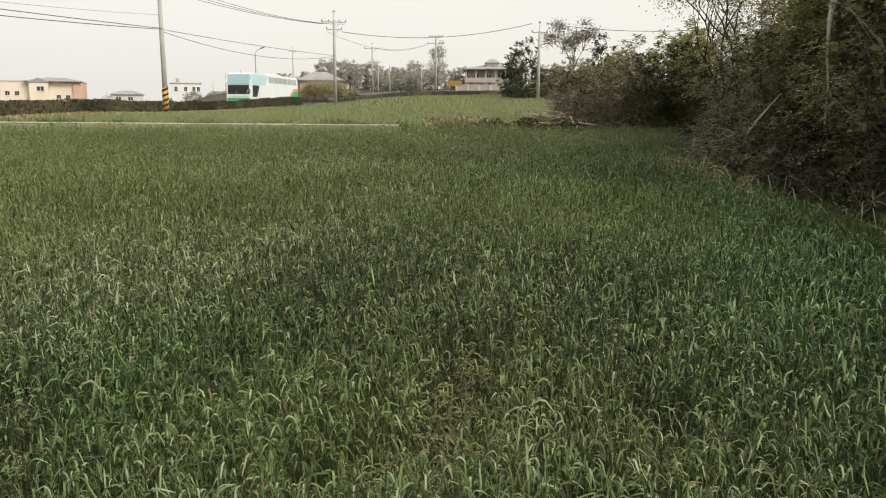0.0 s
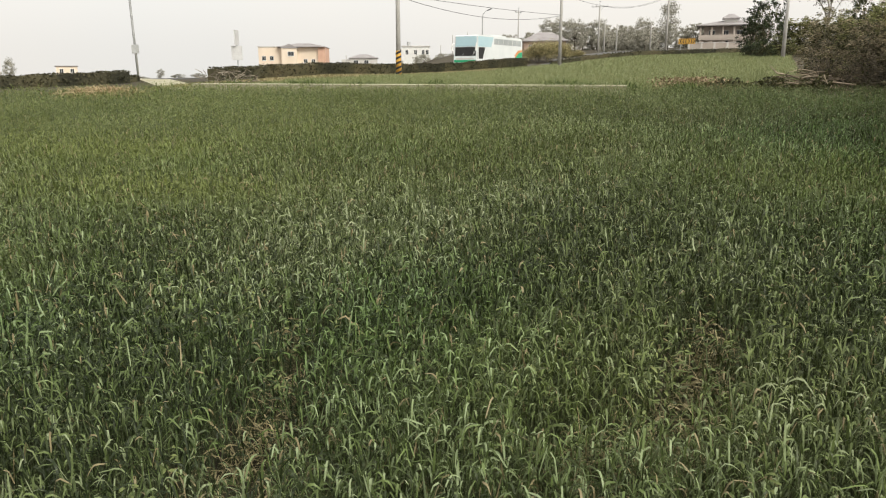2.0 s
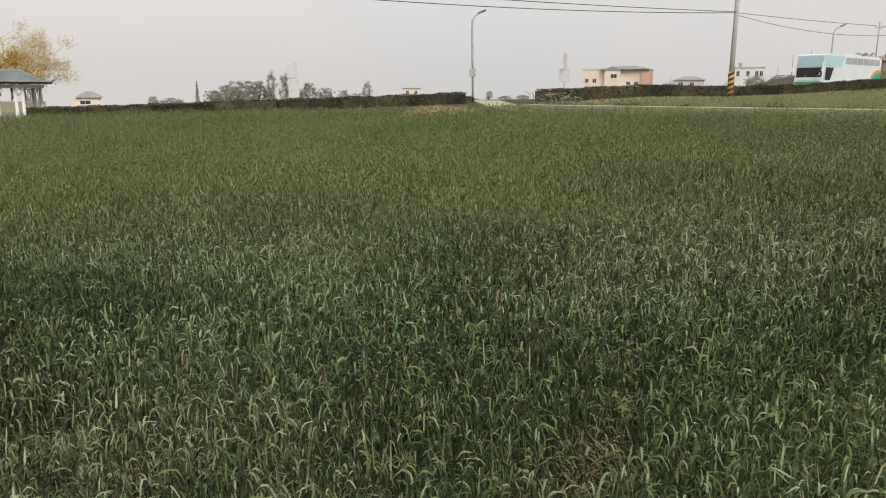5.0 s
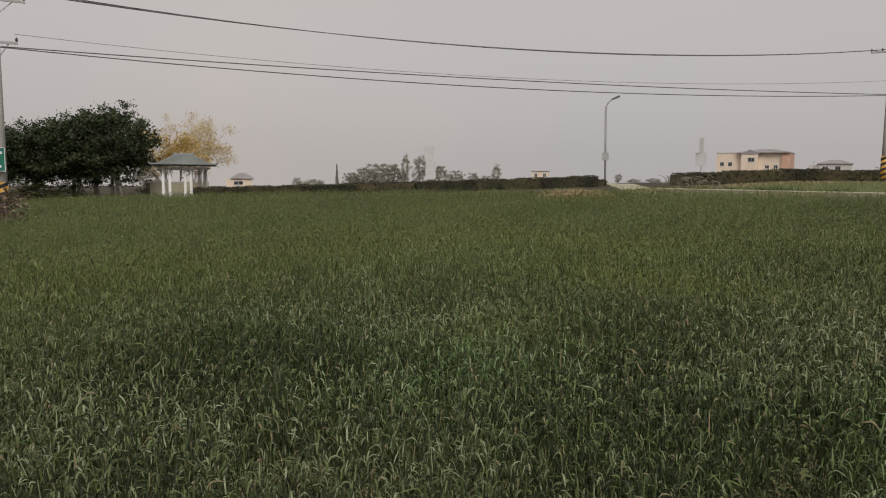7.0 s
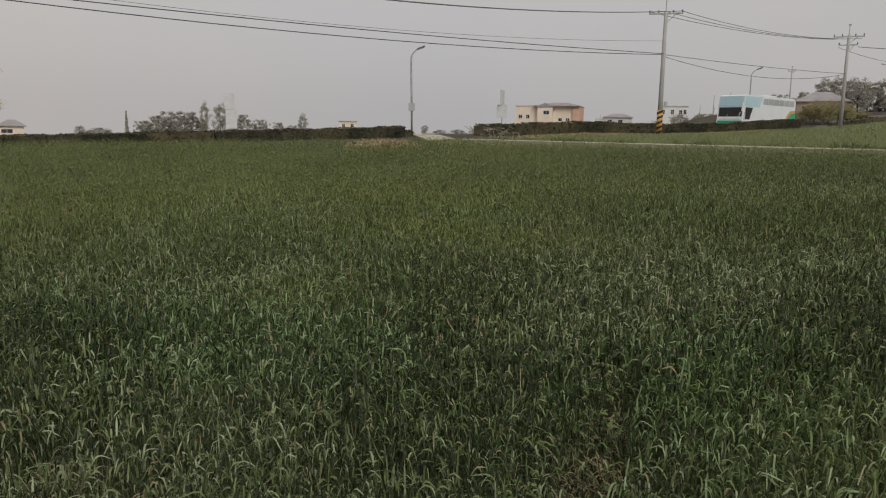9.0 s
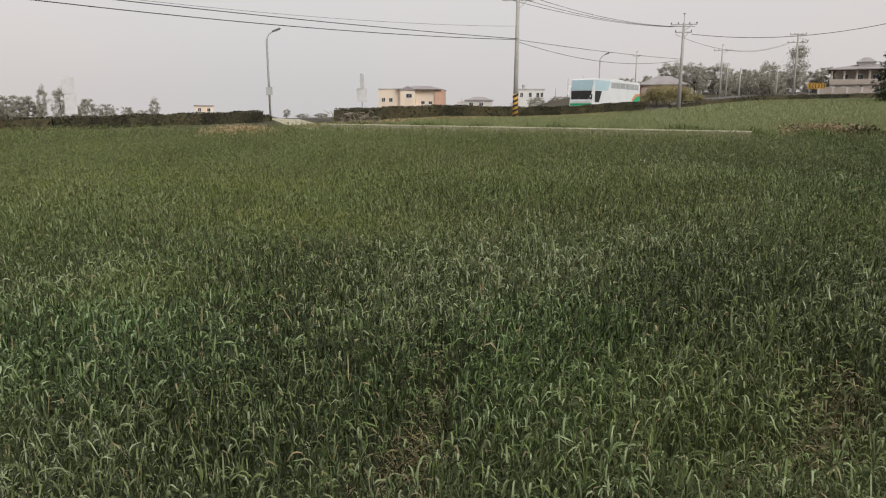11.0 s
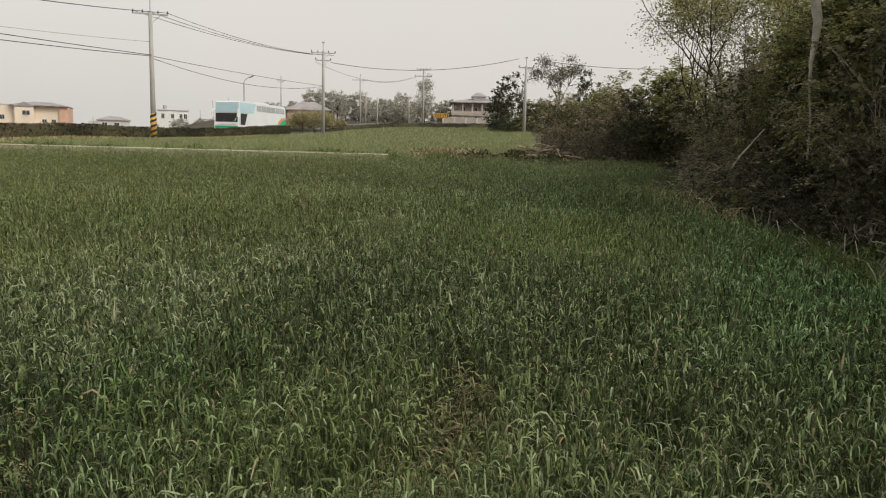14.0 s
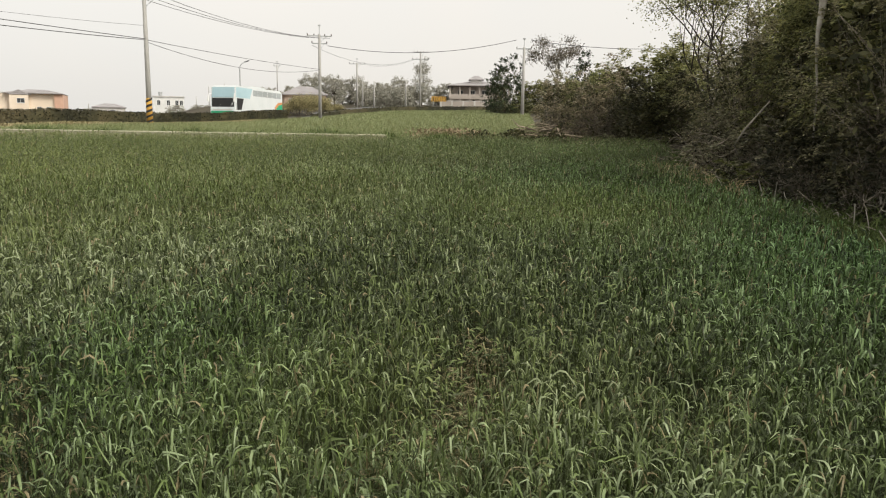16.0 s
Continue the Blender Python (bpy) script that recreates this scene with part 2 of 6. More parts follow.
M_WINDOW = material("dark_window", (0.03, 0.035, 0.04), (0.07, 0.075, 0.08), 0.15, 1, 5, 0)
M_BUSBLUE = material("bus_pale_blue", (0.42, 0.60, 0.66), (0.48, 0.66, 0.71), 0.25, 0.5, 6, 0)
M_BUSWHITE = material("bus_white", (0.68, 0.72, 0.72), (0.76, 0.79, 0.79), 0.25, 0.5, 6, 0)
M_BUSGREEN = material("bus_green", (0.03, 0.34, 0.16), (0.05, 0.42, 0.22), 0.25, 0.5, 6, 0)
M_BUSORANGE = material("bus_orange", (0.62, 0.25, 0.08), (0.70, 0.32, 0.12), 0.3, 0.5, 6, 0)
# tinted glass; the sky's reflection is put into its light grey
M_BUSGLASS = material("bus_sky_grey_glass", (0.32, 0.35, 0.35), (0.42, 0.45, 0.45), 0.08, 0.5, 6, 0)
M_RUBBER = material("black_rubber", (0.02, 0.02, 0.02), (0.035, 0.035, 0.035), 0.8, 3, 30, 0)


# ---- mesh tools ----
class Geo:
    """Collects boxes, tubes and faces into one mesh."""

    def __init__(self):
        self.v, self.f = [], []

    def face(self, *pts):
        k = len(self.v)
        self.v += [tuple(p) for p in pts]
        self.f.append(tuple(range(k, k + len(pts))))
        return self

    def box(self, x0, y0, z0, x1, y1, z1, m=None, b=0.0):
        k = len(self.v)
        if b:
            ring = [(x0 + b, y0), (x1 - b, y0), (x1, y0 + b), (x1, y1 - b), (x1 - b, y1), (x0 + b, y1), (x0, y1 - b), (x0, y0 + b)]
        else:
            ring = [(x0, y0), (x1, y0), (x1, y1), (x0, y1)]
        pts = [(*p, z0) for p in ring] + [(*p, z1) for p in ring]
        n = len(ring)
        self.v += [tuple(m @ Vector(p)) if m else p for p in pts]
        self.f.append(tuple(range(k + n - 1, k - 1, -1)))
        self.f.append(tuple(range(k + n, k + 2 * n)))
        for i in range(n):
            j = (i + 1) % n
            self.f.append((k + i, k + j, k + n + j, k + n + i))
        return self

    def tube(self, pts, radii, n=6):
        pts = [Vector(p) for p in pts]
        if not hasattr(radii, "__len__"):
            radii = [radii] * len(pts)
        radii = [float(r) for r in radii]
        k = len(self.v)
        for i, p in enumerate(pts):
            d = (pts[min(i + 1, len(pts) - 1)] - pts[max(i - 1, 0)]).normalized()
            a = d.cross(Vector((0, 0, 1)) if abs(d.z) < 0.9 else Vector((1, 0, 0))).normalized()
            b = d.cross(a)
            for j in range(n):
                w = 2 * math.pi * j / n
                self.v.append(tuple(p + radii[i] * (math.cos(w) * a + math.sin(w) * b)))
        for i in range(len(pts) - 1):
            for j in range(n):
                q = (j + 1) % n
                self.f.append((k + i * n + j, k + i * n + q, k + (i + 1) * n + q, k + (i + 1) * n + j))
        self.f.append(tuple(range(k + n - 1, k - 1, -1)))
        self.f.append(tuple(range(k + (len(pts) - 1) * n, k + len(pts) * n)))
        return self

    def mesh(self, name, mat, smooth=False):
        me = bpy.data.meshes.new(name)
        me.from_pydata(self.v, [], self.f)
        me.materials.append(mat)
        if smooth:
            me.polygons.foreach_set("use_smooth", [True] * len(me.polygons))
        me.update()
        return me


def part(name, geo, mat, parent, label="", smooth=False):
    """One mesh object under a thing or a part."""
    me = geo if isinstance(geo, bpy.types.Mesh) else geo.mesh(name, mat, smooth)
    ob = new(name, me)
    ob.parent = parent
    if label:
        ob["label"] = label
    return ob


def thing(name, label, category, m=None, group="", kind=""):
    ob = new(name)
    if m:
        ob.matrix_basis = m
    return tagged(ob, label, category, group, kind)


def array_mesh(name, verts, quads, tris, mat, smooth=True):
    """A mesh from number arrays: verts (n, 3), quads (n, 4), tris (n, 3)."""
    me = bpy.data.meshes.new(name)
    nq, nt = len(quads), len(tris)
    me.vertices.add(len(verts))
    me.vertices.foreach_set("co", np.ascontiguousarray(verts, dtype=np.float32).ravel())
    loops = np.concatenate([np.asarray(quads, dtype=np.int32).ravel(), np.asarray(tris, dtype=np.int32).ravel()])
    me.loops.add(len(loops))
    me.loops.foreach_set("vertex_index", loops)
    me.polygons.add(nq + nt)
    me.polygons.foreach_set("loop_start", np.concatenate([np.arange(nq) * 4, nq * 4 + np.arange(nt) * 3]).astype(np.int32))
    me.materials.append(mat)
    me.update(calc_edges=True)
    if smooth:
        me.polygons.foreach_set("use_smooth", np.ones(nq + nt, dtype=bool))
    me.validate()
    return me


def blades(rng, base, length, width, lean0, lean1, seg=4, turn=None, kink=None, round_=0.14):
    """Arching strips from base points: verts, quads, tris. Lean in radians from level at foot and tip."""
    n = len(base)
    turn = rng.uniform(0, 2 * np.pi, n) if turn is None else turn
    s = np.linspace(0, 1, seg + 1)
    w = np.clip((s - 0.05) / 0.75, 0, 1)
    bow = np.broadcast_to(w * w * (3 - 2 * w), (n, seg + 1))
    if kink is not None:        # folds over at one place instead of bowing all along
        w = np.clip((s[None, :] - kink[:, None] + round_) / (2 * round_), 0, 1)
        bow = w * w * (3 - 2 * w)
    ang = lean0[:, None] + (lean1 - lean0)[:, None] * bow
    step = (length / seg)[:, None]
    out = np.concatenate([np.zeros((n, 1)), np.cumsum(np.cos(ang[:, :-1]) * step, 1)], 1)
    up = np.concatenate([np.zeros((n, 1)), np.cumsum(np.sin(ang[:, :-1]) * step, 1)], 1)
    dx, dy = np.cos(turn), np.sin(turn)
    mid = np.stack([base[:, 0:1] + out * dx[:, None], base[:, 1:2] + out * dy[:, None], base[:, 2:3] + up], 2)
    roll = rng.normal(0, 0.6, n)
    side = np.stack([-dy * np.cos(roll), dx * np.cos(roll), np.sin(roll)], 1)
    prof = np.interp(s, [0, 0.2, 0.7, 0.9, 1], [0.6, 1.0, 0.95, 0.6, 0.0])
    half = 0.5 * width[:, None] * prof[None, :]
    a = mid - side[:, None, :] * half[:, :, None]
    b = mid + side[:, None, :] * half[:, :, None]
    rows = np.stack([a[:, :-1], b[:, :-1]], 2).reshape(n, 2 * seg, 3)
    verts = np.concatenate([rows, mid[:, -1:]], 1)
    k = 2 * seg + 1
    first = (np.arange(n) * k)[:, None]
    quads = np.concatenate([np.stack([first[:, 0] + 2 * i, first[:, 0] + 2 * i + 1, first[:, 0] + 2 * i + 3, first[:, 0] + 2 * i + 2], 1) for i in range(seg - 1)]) if seg > 1 else np.zeros((0, 4), int)
    tris = np.stack([first[:, 0] + 2 * seg - 2, first[:, 0] + 2 * seg - 1, first[:, 0] + 2 * seg], 1)
    return verts.reshape(-1, 3), quads, tris


def join(sets):
    v, q, t, k = [], [], [], 0
    for a, b, c in sets:
        v.append(a), q.append(b + k), t.append(c + k)
        k += len(a)
    return np.concatenate(v), np.concatenate(q), np.concatenate(t)


def leaves(rng, centres, size, spread=0.4, droop=0.3, half=0.27, flat=0.0, axis=None):
    """Folded four-cornered leaves at the centres, at any turn: verts, quads, tris."""
    n = len(centres)
    d = rng.normal(0, 1, (n, 3))
    d[:, 2] = d[:, 2] * 0.7 - droop
    if axis is not None:
        d = axis + 0.25 * d
    d /= np.linalg.norm(d, axis=1)[:, None]
    e = np.cross(d, rng.normal(0, 1, (n, 3)))
    e /= np.linalg.norm(e, axis=1)[:, None] + 1e-9
    u = np.cross(d, e)
    if flat:        # blades turned up to the light
        u = u * np.where(u[:, 2:] < 0, -1, 1) + np.array([0, 0, flat])
        e = np.cross(u, d)
        e /= np.linalg.norm(e, axis=1)[:, None] + 1e-9
        u = np.cross(d, e)
    ln = size * rng.uniform(1 - spread, 1 + spread, n)
    a = centres - d * ln[:, None] * 0.5
    c = centres + d * ln[:, None] * 0.5
    mid = centres + u * ln[:, None] * 0.08
    b, f = mid + e * ln[:, None] * half, mid - e * ln[:, None] * half
    verts = np.stack([a, b, c, f], 1).reshape(-1, 3)
    i = np.arange(n)[:, None] * 4
    return verts, np.concatenate([i, i + 1, i + 2, i + 3], 1), np.zeros((0, 3), int)


# ---- the lie of the land ----
def smooth(a, b, x):
    t = np.clip((x - a) / (b - a), 0, 1)
    return t * t * (3 - 2 * t)


BANK_X = 4.35           # edge of the field beside the thicket


def edge_x(y):
    """Edge of the field beside the thicket: it steps back where the thicket opens."""
    return BANK_X + 0.02 * y + 2.2 * smooth(14.5, 22.0, y)


ROAD_Y, ROAD_X = (44.0, 50.0, 56.8, 68.6, 78.7, 98.0, 135.0), (-29.0, -24.4, -21.7, -19.6, -17.4, -12.0, -2.0)


def dip(x, y):
    """Shallow hollow in front of the road's far stretch."""
    d, b = np.hypot(x, y), np.degrees(np.arctan2(-np.asarray(x, float), np.maximum(y, 1e-3)))
    return 0.42 * smooth(40, 60, d) * smooth(130, 95, d) * smooth(2, 8, b) * smooth(27, 21, b)


def land(x, y):
    """Height of the ground: it rises gently away from the eye, and levels out behind the road."""
    x, y = np.asarray(x, float), np.asarray(y, float)
    bearing = np.degrees(np.arctan2(-x, np.maximum(y, 1e-3)))
    far = 48 + 117 * smooth(24, 11, bearing)
    yy = np.clip(np.where(y > 0, y, y * 0.3), -10, None)
    yy = np.minimum(yy, far)
    z = 0.043 * yy + 0.008 * np.clip(x, -58, 40)
    dist = np.hypot(x, y)
    cap = 1.68 - dist * (0.003 + 0.0095 * smooth(34, 46, bearing))
    z = z - smooth(48, 64, dist) * smooth(18, 26, bearing) * np.maximum(z - cap, 0)     # lowered to fit the camera's view: far ground stays behind the hedge
    road = np.interp(y, ROAD_Y, ROAD_X)
    z = z - 0.55 * smooth(6.0, 4.0, np.abs(x - road)) * smooth(44, 50, y) * smooth(105, 88, y)      # shallow cutting
    edge = x - edge_x(y)
    z = z - dip(x, y)
    z = z + 0.55 * smooth(0.3, 3.0, edge) * smooth(46, 34, y) * smooth(-6, 2, y)
    return z


def land1(x, y):
    return float(land(x, y))


def axis_steps():
    a = [0.0]
    while a[-1] < 3200:
        a.append(a[-1] + max(0.6, a[-1] * 0.065))
    return np.array(a)


st = axis_steps()
gx = np.concatenate([-st[:0:-1], st])
gx_, gy_ = np.meshgrid(gx, gx, indexing="ij")
gz_ = land(gx_, gy_) + 0.02 * np.sin(gx_ * 3.1 + 1.3 * gy_) * np.cos(gy_ * 2.3)
k = len(gx)
ii, jj = np.meshgrid(np.arange(k - 1), np.arange(k - 1), indexing="ij")
f0 = (ii * k + jj).ravel()
ground = new("ground", array_mesh("ground", np.stack([gx_, gy_, gz_], 2).reshape(-1, 3), np.stack([f0, f0 + k, f0 + k + 1, f0 + 1], 1), np.zeros((0, 3), int), M_GROUND))
tagged(ground, "brown soil and sparse grass under the crop", "ground", kind="structure")


# ---- the crop ----
NEAR_DIR = np.array([-math.sin(radians(25)), math.cos(radians(25))])
FAR_A, FAR_B = np.array([0.0, 24.3]), np.array([-19.0, 27.7])      # far edge, beside the concrete strip


def far_y(x):
    return FAR_A[1] + (x - FAR_A[0]) * (FAR_B[1] - FAR_A[1]) / (FAR_B[0] - FAR_A[0])


def in_field(x, y):
    ok = (x * NEAR_DIR[0] + y * NEAR_DIR[1] > 1.15) & (x < edge_x(y) - 0.05 - 0.22 * smooth(15, 13, y) - 0.3 * smooth(10.5, 6.5, y) + 0.07 * np.sin(y * 1.7))
    lim = np.where(x > -19, far_y(x), np.interp(x, [-58.0, -51.0, -39.0, -31.7, -22.0, -19.0], [12.0, 14.5, 21.0, 24.0, 28.0, 28.5]))
    dry = ((x + 21.3) / 1.2) ** 2 + ((y - 24.2) / 1.0) ** 2 < 1         # a dead patch at the far corner
    return ok & (y < lim) & (x > -58) & (y > -9) & ~dry


BARE = ((-1.45, 2.4, 0.27), (-1.55, 2.75, 0.18), (-1.66, 3.2, 0.17), (-1.94, 3.66, 0.12), (0.33, 4.35, 0.15), (0.3, 4.1, 0.13), (0.28, 3.85, 0.14), (0.24, 3.6, 0.16), (0.22, 3.35, 0.19), (0.12, 3.1, 0.17), (-0.1, 2.95, 0.14), (-0.27, 2.85, 0.13), (1.15, 3.3, 0.13), (-2.93, 1.3, 0.18), (-3.5, 1.25, 0.2))


def bare(x, y):
    """Thin places in the stand, 0 to 1."""
    b = np.zeros_like(x)
    for cx, cy, r in BARE:
        b = np.maximum(b, np.exp(-((x - cx) ** 2 + (y - cy) ** 2) / (r * r)))
    return b


def scatter(rng, r0, r1, per_m2):
    a0, a1 = (r0 * 0.86 if r0 > 2 else r0), r1 * 1.14
    n = int(per_m2 * math.pi * (a1 * a1 - a0 * a0) * 0.5)
    r = np.sqrt(rng.uniform(a0 * a0, a1 * a1, n))
    a = rng.uniform(radians(-60), radians(120), n)
    x, y = -np.sin(a) * r, np.cos(a) * r
    keep = smooth(r0 * 0.86, r0 * 1.14, r) * (1 - smooth(r1 * 0.86, r1 * 1.14, r)) if r0 > 2 else 1 - smooth(r1 * 0.86, r1 * 1.14, r)
    keep = keep * np.where((a > radians(-40)) & (a < radians(90)), 1.0, 0.45)       # thinner outside the camera's sweep
    ok = in_field(x, y) & (rng.uniform(0, 1, n) > bare(x, y) * 0.82) & (rng.uniform(0, 1, n) < keep)
    return x[ok], y[ok]


def crop(rng, r0, r1, per_m2, leaf_n, seg, wide, tall):
    """Oats: upright stems wrapped in leaf sheaths, and short leaves that rise and bend over."""
    x, y = scatter(rng, r0, r1, per_m2)
    ok = rng.uniform(0, 1, len(x)) > 0.3 * bare(x, y)
    x, y = x[ok], y[ok]
    n = len(x)
    lump = 0.5 + 0.5 * np.sin(x * 0.9 + 1.7 * np.sin(y * 0.6)) * np.sin(y * 0.8 + np.sin(x * 0.5))
    h = tall * rng.uniform(0.6, 1.1, n) * (0.86 + 0.2 * lump) * (1 - 0.42 * np.maximum(bare(x, y - 0.1), bare(x, y + 0.12)))
    base = np.stack([x, y, land(x, y)], 1)
    turn = rng.uniform(0, 2 * np.pi, n)
    up = np.full(n, radians(87)) - np.abs(rng.normal(0, 0.09, n))
    stems.append(blades(rng, base, h * 1.08, np.full(n, 0.75 * wide), up, up - 0.12, 1, turn))
    for k in range(2 if r1 < 9 else 1 if r1 < 15 else 0):     # tillers beside the main stem
        side = base + np.stack([rng.normal(0, 0.03, n), rng.normal(0, 0.03, n), np.zeros(n)], 1)
        up2 = np.full(n, radians(88)) - np.abs(rng.normal(0, 0.07, n))
        stems.append(blades(rng, side, h * rng.uniform(0.75, 1.15, n), wide * rng.uniform(0.6, 1.0, n), up2, up2 - 0.1, 1, rng.uniform(0, 2 * np.pi, n)))
    sets = []
    for i in range(leaf_n):
        at = rng.uniform(0.84, 1.02, n) if i == 0 else rng.uniform(0.4, 0.98, n)
        root = base + np.stack([np.cos(turn) * 0.05, np.sin(turn) * 0.05, np.ones(n)], 1) * (h * at)[:, None]
        ln = rng.uniform(0.06, 0.155, n) * (tall / 0.47) * (0.85 if i == 0 else 1.0)
        if seg == 1:
            sets.append(blades(rng, root, ln * 0.75, wide * rng.uniform(0.7, 1.25, n), rng.uniform(-0.5, 1.5, n), np.zeros(n), 1))
            continue
        stiff = rng.uniform(0, 1, n) < 0.16        # some leaves stand straight, most hook over
        fold = np.where(stiff, rng.uniform(1.1, 1.5, n), rng.uniform(-1.5, -0.1, n))
        sets.append(blades(rng, root, ln, wide * rng.uniform(0.6, 1.25, n), rng.uniform(0.85, 1.5, n), fold, seg, None, rng.uniform(0.22, 0.55, n), 0.22))
    return sets


def yellowness(x, y):
    """0 blue-green to 1 yellow-green; its rise with distance also carries painted low-angle sheen."""
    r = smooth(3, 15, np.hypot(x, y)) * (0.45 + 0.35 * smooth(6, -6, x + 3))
    r = r + 0.12 * np.sin(x * 0.55 + 1.1 * np.sin(y * 0.4)) * np.sin(y * 0.45 + 0.8)
    for cx, cy, rx, ry, k in ((-5.2, 6.8, 1.5, 0.7, 0.7), (-7.3, 9.3, 1.6, 1.0, 0.5), (1.8, 8.4, 1.4, 1.6, 0.6), (-4.6, 3.8, 0.7, 0.6, 0.4), (-12.0, 9.0, 4.0, 2.5, 0.15), (-0.2, 3.2, 0.9, 0.8, 0.25), (-3.9, 1.8, 1.0, 0.8, -0.4), (2.2, 13.5, 2.4, 3.5, -0.3), (3.6, 6.5, 1.0, 2.5, -0.1)):
        r = r + k * np.exp(-((x - cx) / rx) ** 2 - ((y - cy) / ry) ** 2)
    return np.clip(r, 0, 1)


def lush_shading(x, y):
    """Richer, bluer green swathes in patches; near the thicket its shade is painted in."""
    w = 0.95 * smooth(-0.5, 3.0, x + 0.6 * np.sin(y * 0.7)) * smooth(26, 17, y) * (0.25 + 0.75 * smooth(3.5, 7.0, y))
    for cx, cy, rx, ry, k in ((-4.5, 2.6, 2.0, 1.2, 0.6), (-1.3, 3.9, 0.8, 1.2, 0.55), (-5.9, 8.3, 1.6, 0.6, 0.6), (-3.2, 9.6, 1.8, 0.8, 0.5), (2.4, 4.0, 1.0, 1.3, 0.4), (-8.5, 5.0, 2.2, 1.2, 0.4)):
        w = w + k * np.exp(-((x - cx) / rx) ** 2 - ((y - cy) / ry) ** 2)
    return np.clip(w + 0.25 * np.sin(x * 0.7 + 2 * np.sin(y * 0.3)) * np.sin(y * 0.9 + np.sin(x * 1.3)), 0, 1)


def tint_leaves(me, value=None):
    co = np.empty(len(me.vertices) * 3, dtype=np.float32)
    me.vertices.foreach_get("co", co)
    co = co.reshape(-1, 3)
    at = me.attributes.new("yellowness", "FLOAT", "POINT")
    v = yellowness(co[:, 0], co[:, 1]) if value is None else np.full(len(co), value)
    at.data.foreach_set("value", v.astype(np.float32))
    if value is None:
        at = me.attributes.new("lush_shade", "FLOAT", "POINT")
        at.data.foreach_set("value", lush_shading(co[:, 0], co[:, 1]).astype(np.float32))
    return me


stems = []
rng = np.random.default_rng(5)
sets = crop(rng, 1.2, 3.7, 880, 4, 6, 0.0074, 0.47)
sets += crop(rng, 3.7, 8.0, 580, 4, 4, 0.0098, 0.47)
sets += crop(rng, 8.0, 14.0, 290, 4, 2, 0.0128, 0.47)
sets += crop(rng, 14.0, 27.0, 190, 3, 1, 0.022, 0.47)
sets += crop(rng, 27.0, 56.0, 46, 3, 1, 0.046, 0.48)
oats = new("oat_crop", tint_leaves(array_mesh("oat_crop", *join(sets), M_CROP)))
tagged(new("oat_stems", array_mesh("oat_stems", *join(stems), M_STEM)), "upright dark green stems of the oat crop", "crop", kind="stuff")
tagged(oats, "dense green oat crop with drooping blue-green leaves", "crop", kind="stuff")


FAR = 0.78      # size of the surroundings beyond the field


def at_bearing(deg, dist):
    """A place by its bearing to the left of +y and its distance from the origin, fitted to the camera's view."""
    a = radians(deg)
    return -math.sin(a) * dist * FAR, math.cos(a) * dist * FAR


def zs(dist, el):
    """Height seen at that elevation in degrees and distance."""
    return 1.7 + dist * FAR * math.tan(radians(el))


# ---- roads, strip of concrete, grass beyond the crop ----
def ribbon(name, line, width, lift, mat, label, category, kind="structure", thick=0.12):
    g = Geo()
    pts = []
    for (x0, y0), (x1, y1) in zip(line, line[1:]):
        n = max(1, int(math.hypot(x1 - x0, y1 - y0) / 2.5))
        pts += [(x0 + (x1 - x0) * i / n, y0 + (y1 - y0) * i / n) for i in range(n)]
    pts.append(line[-1])
    rows = []
    for i, (x, y) in enumerate(pts):
        a, b = pts[max(i - 1, 0)], pts[min(i + 1, len(pts) - 1)]
        d = Vector((b[0] - a[0], b[1] - a[1])).normalized()
        nx, ny = -d.y * width / 2, d.x * width / 2
        z = land1(x, y) + lift
        rows.append(((x + nx, y + ny, z), (x - nx, y - ny, z), (x - nx, y - ny, z - thick - lift), (x + nx, y + ny, z - thick - lift)))
    for r, s in zip(rows, rows[1:]):
        for i in range(4):
            j = (i + 1) % 4
            g.face(r[i], s[i], s[j], r[j])
    ob = new(name, g.mesh(name, mat))
    return tagged(ob, label, category, kind=kind)


ribbon("road", [(-2, 135), (-12, 98), (-17.4, 78.7), (-19.6, 68.6), (-21.7, 56.8), (-24.4, 50), (-33.5, 43.5), (-46, 31), (-62, 12), (-82, -10)], 7.0, 0.04, M_ROAD, "grey asphalt road behind the clipped hedges", "road")
ribbon("side_road", [(-33.0, 42.0), (-27.2, 36.0), (-22.5, 31.0), (-19.6, 28.6)], 1.9, 0.055, M_CONC, "pale concrete lane joining the road", "road")
g = Geo()
ex = np.linspace(-20.0, -1.4, 16)
for xa, xb in zip(ex, ex[1:]):
    q = []
    for x_ in (xa, xb):
        y_ = far_y(x_) + 0.35
        z_ = land1(x_, y_)
        q.append(((x_, y_, z_ + 0.36), (x_, y_ + 0.26, z_ + 0.39), (x_, y_ + 0.26, z_ - 0.1), (x_, y_, z_ - 0.1)))
    for i in range(4):
        j = (i + 1) % 4
        g.face(q[0][i], q[1][i], q[1][j], q[0][j])
tagged(new("concrete_strip", g.mesh("concrete_strip", M_CONC)), "low pale concrete edging along the crop", "edging", kind="structure")

HEDGE2 = [(-23.7, 35.3), (-19.0, 48.8), (-13.2, 68.0)]


def hedge2_x(y):
    return np.interp(y, [27.0, 35.3, 48.8, 68.0, 110.0], [-22.0, -23.7, -19.0, -13.2, -2.0])


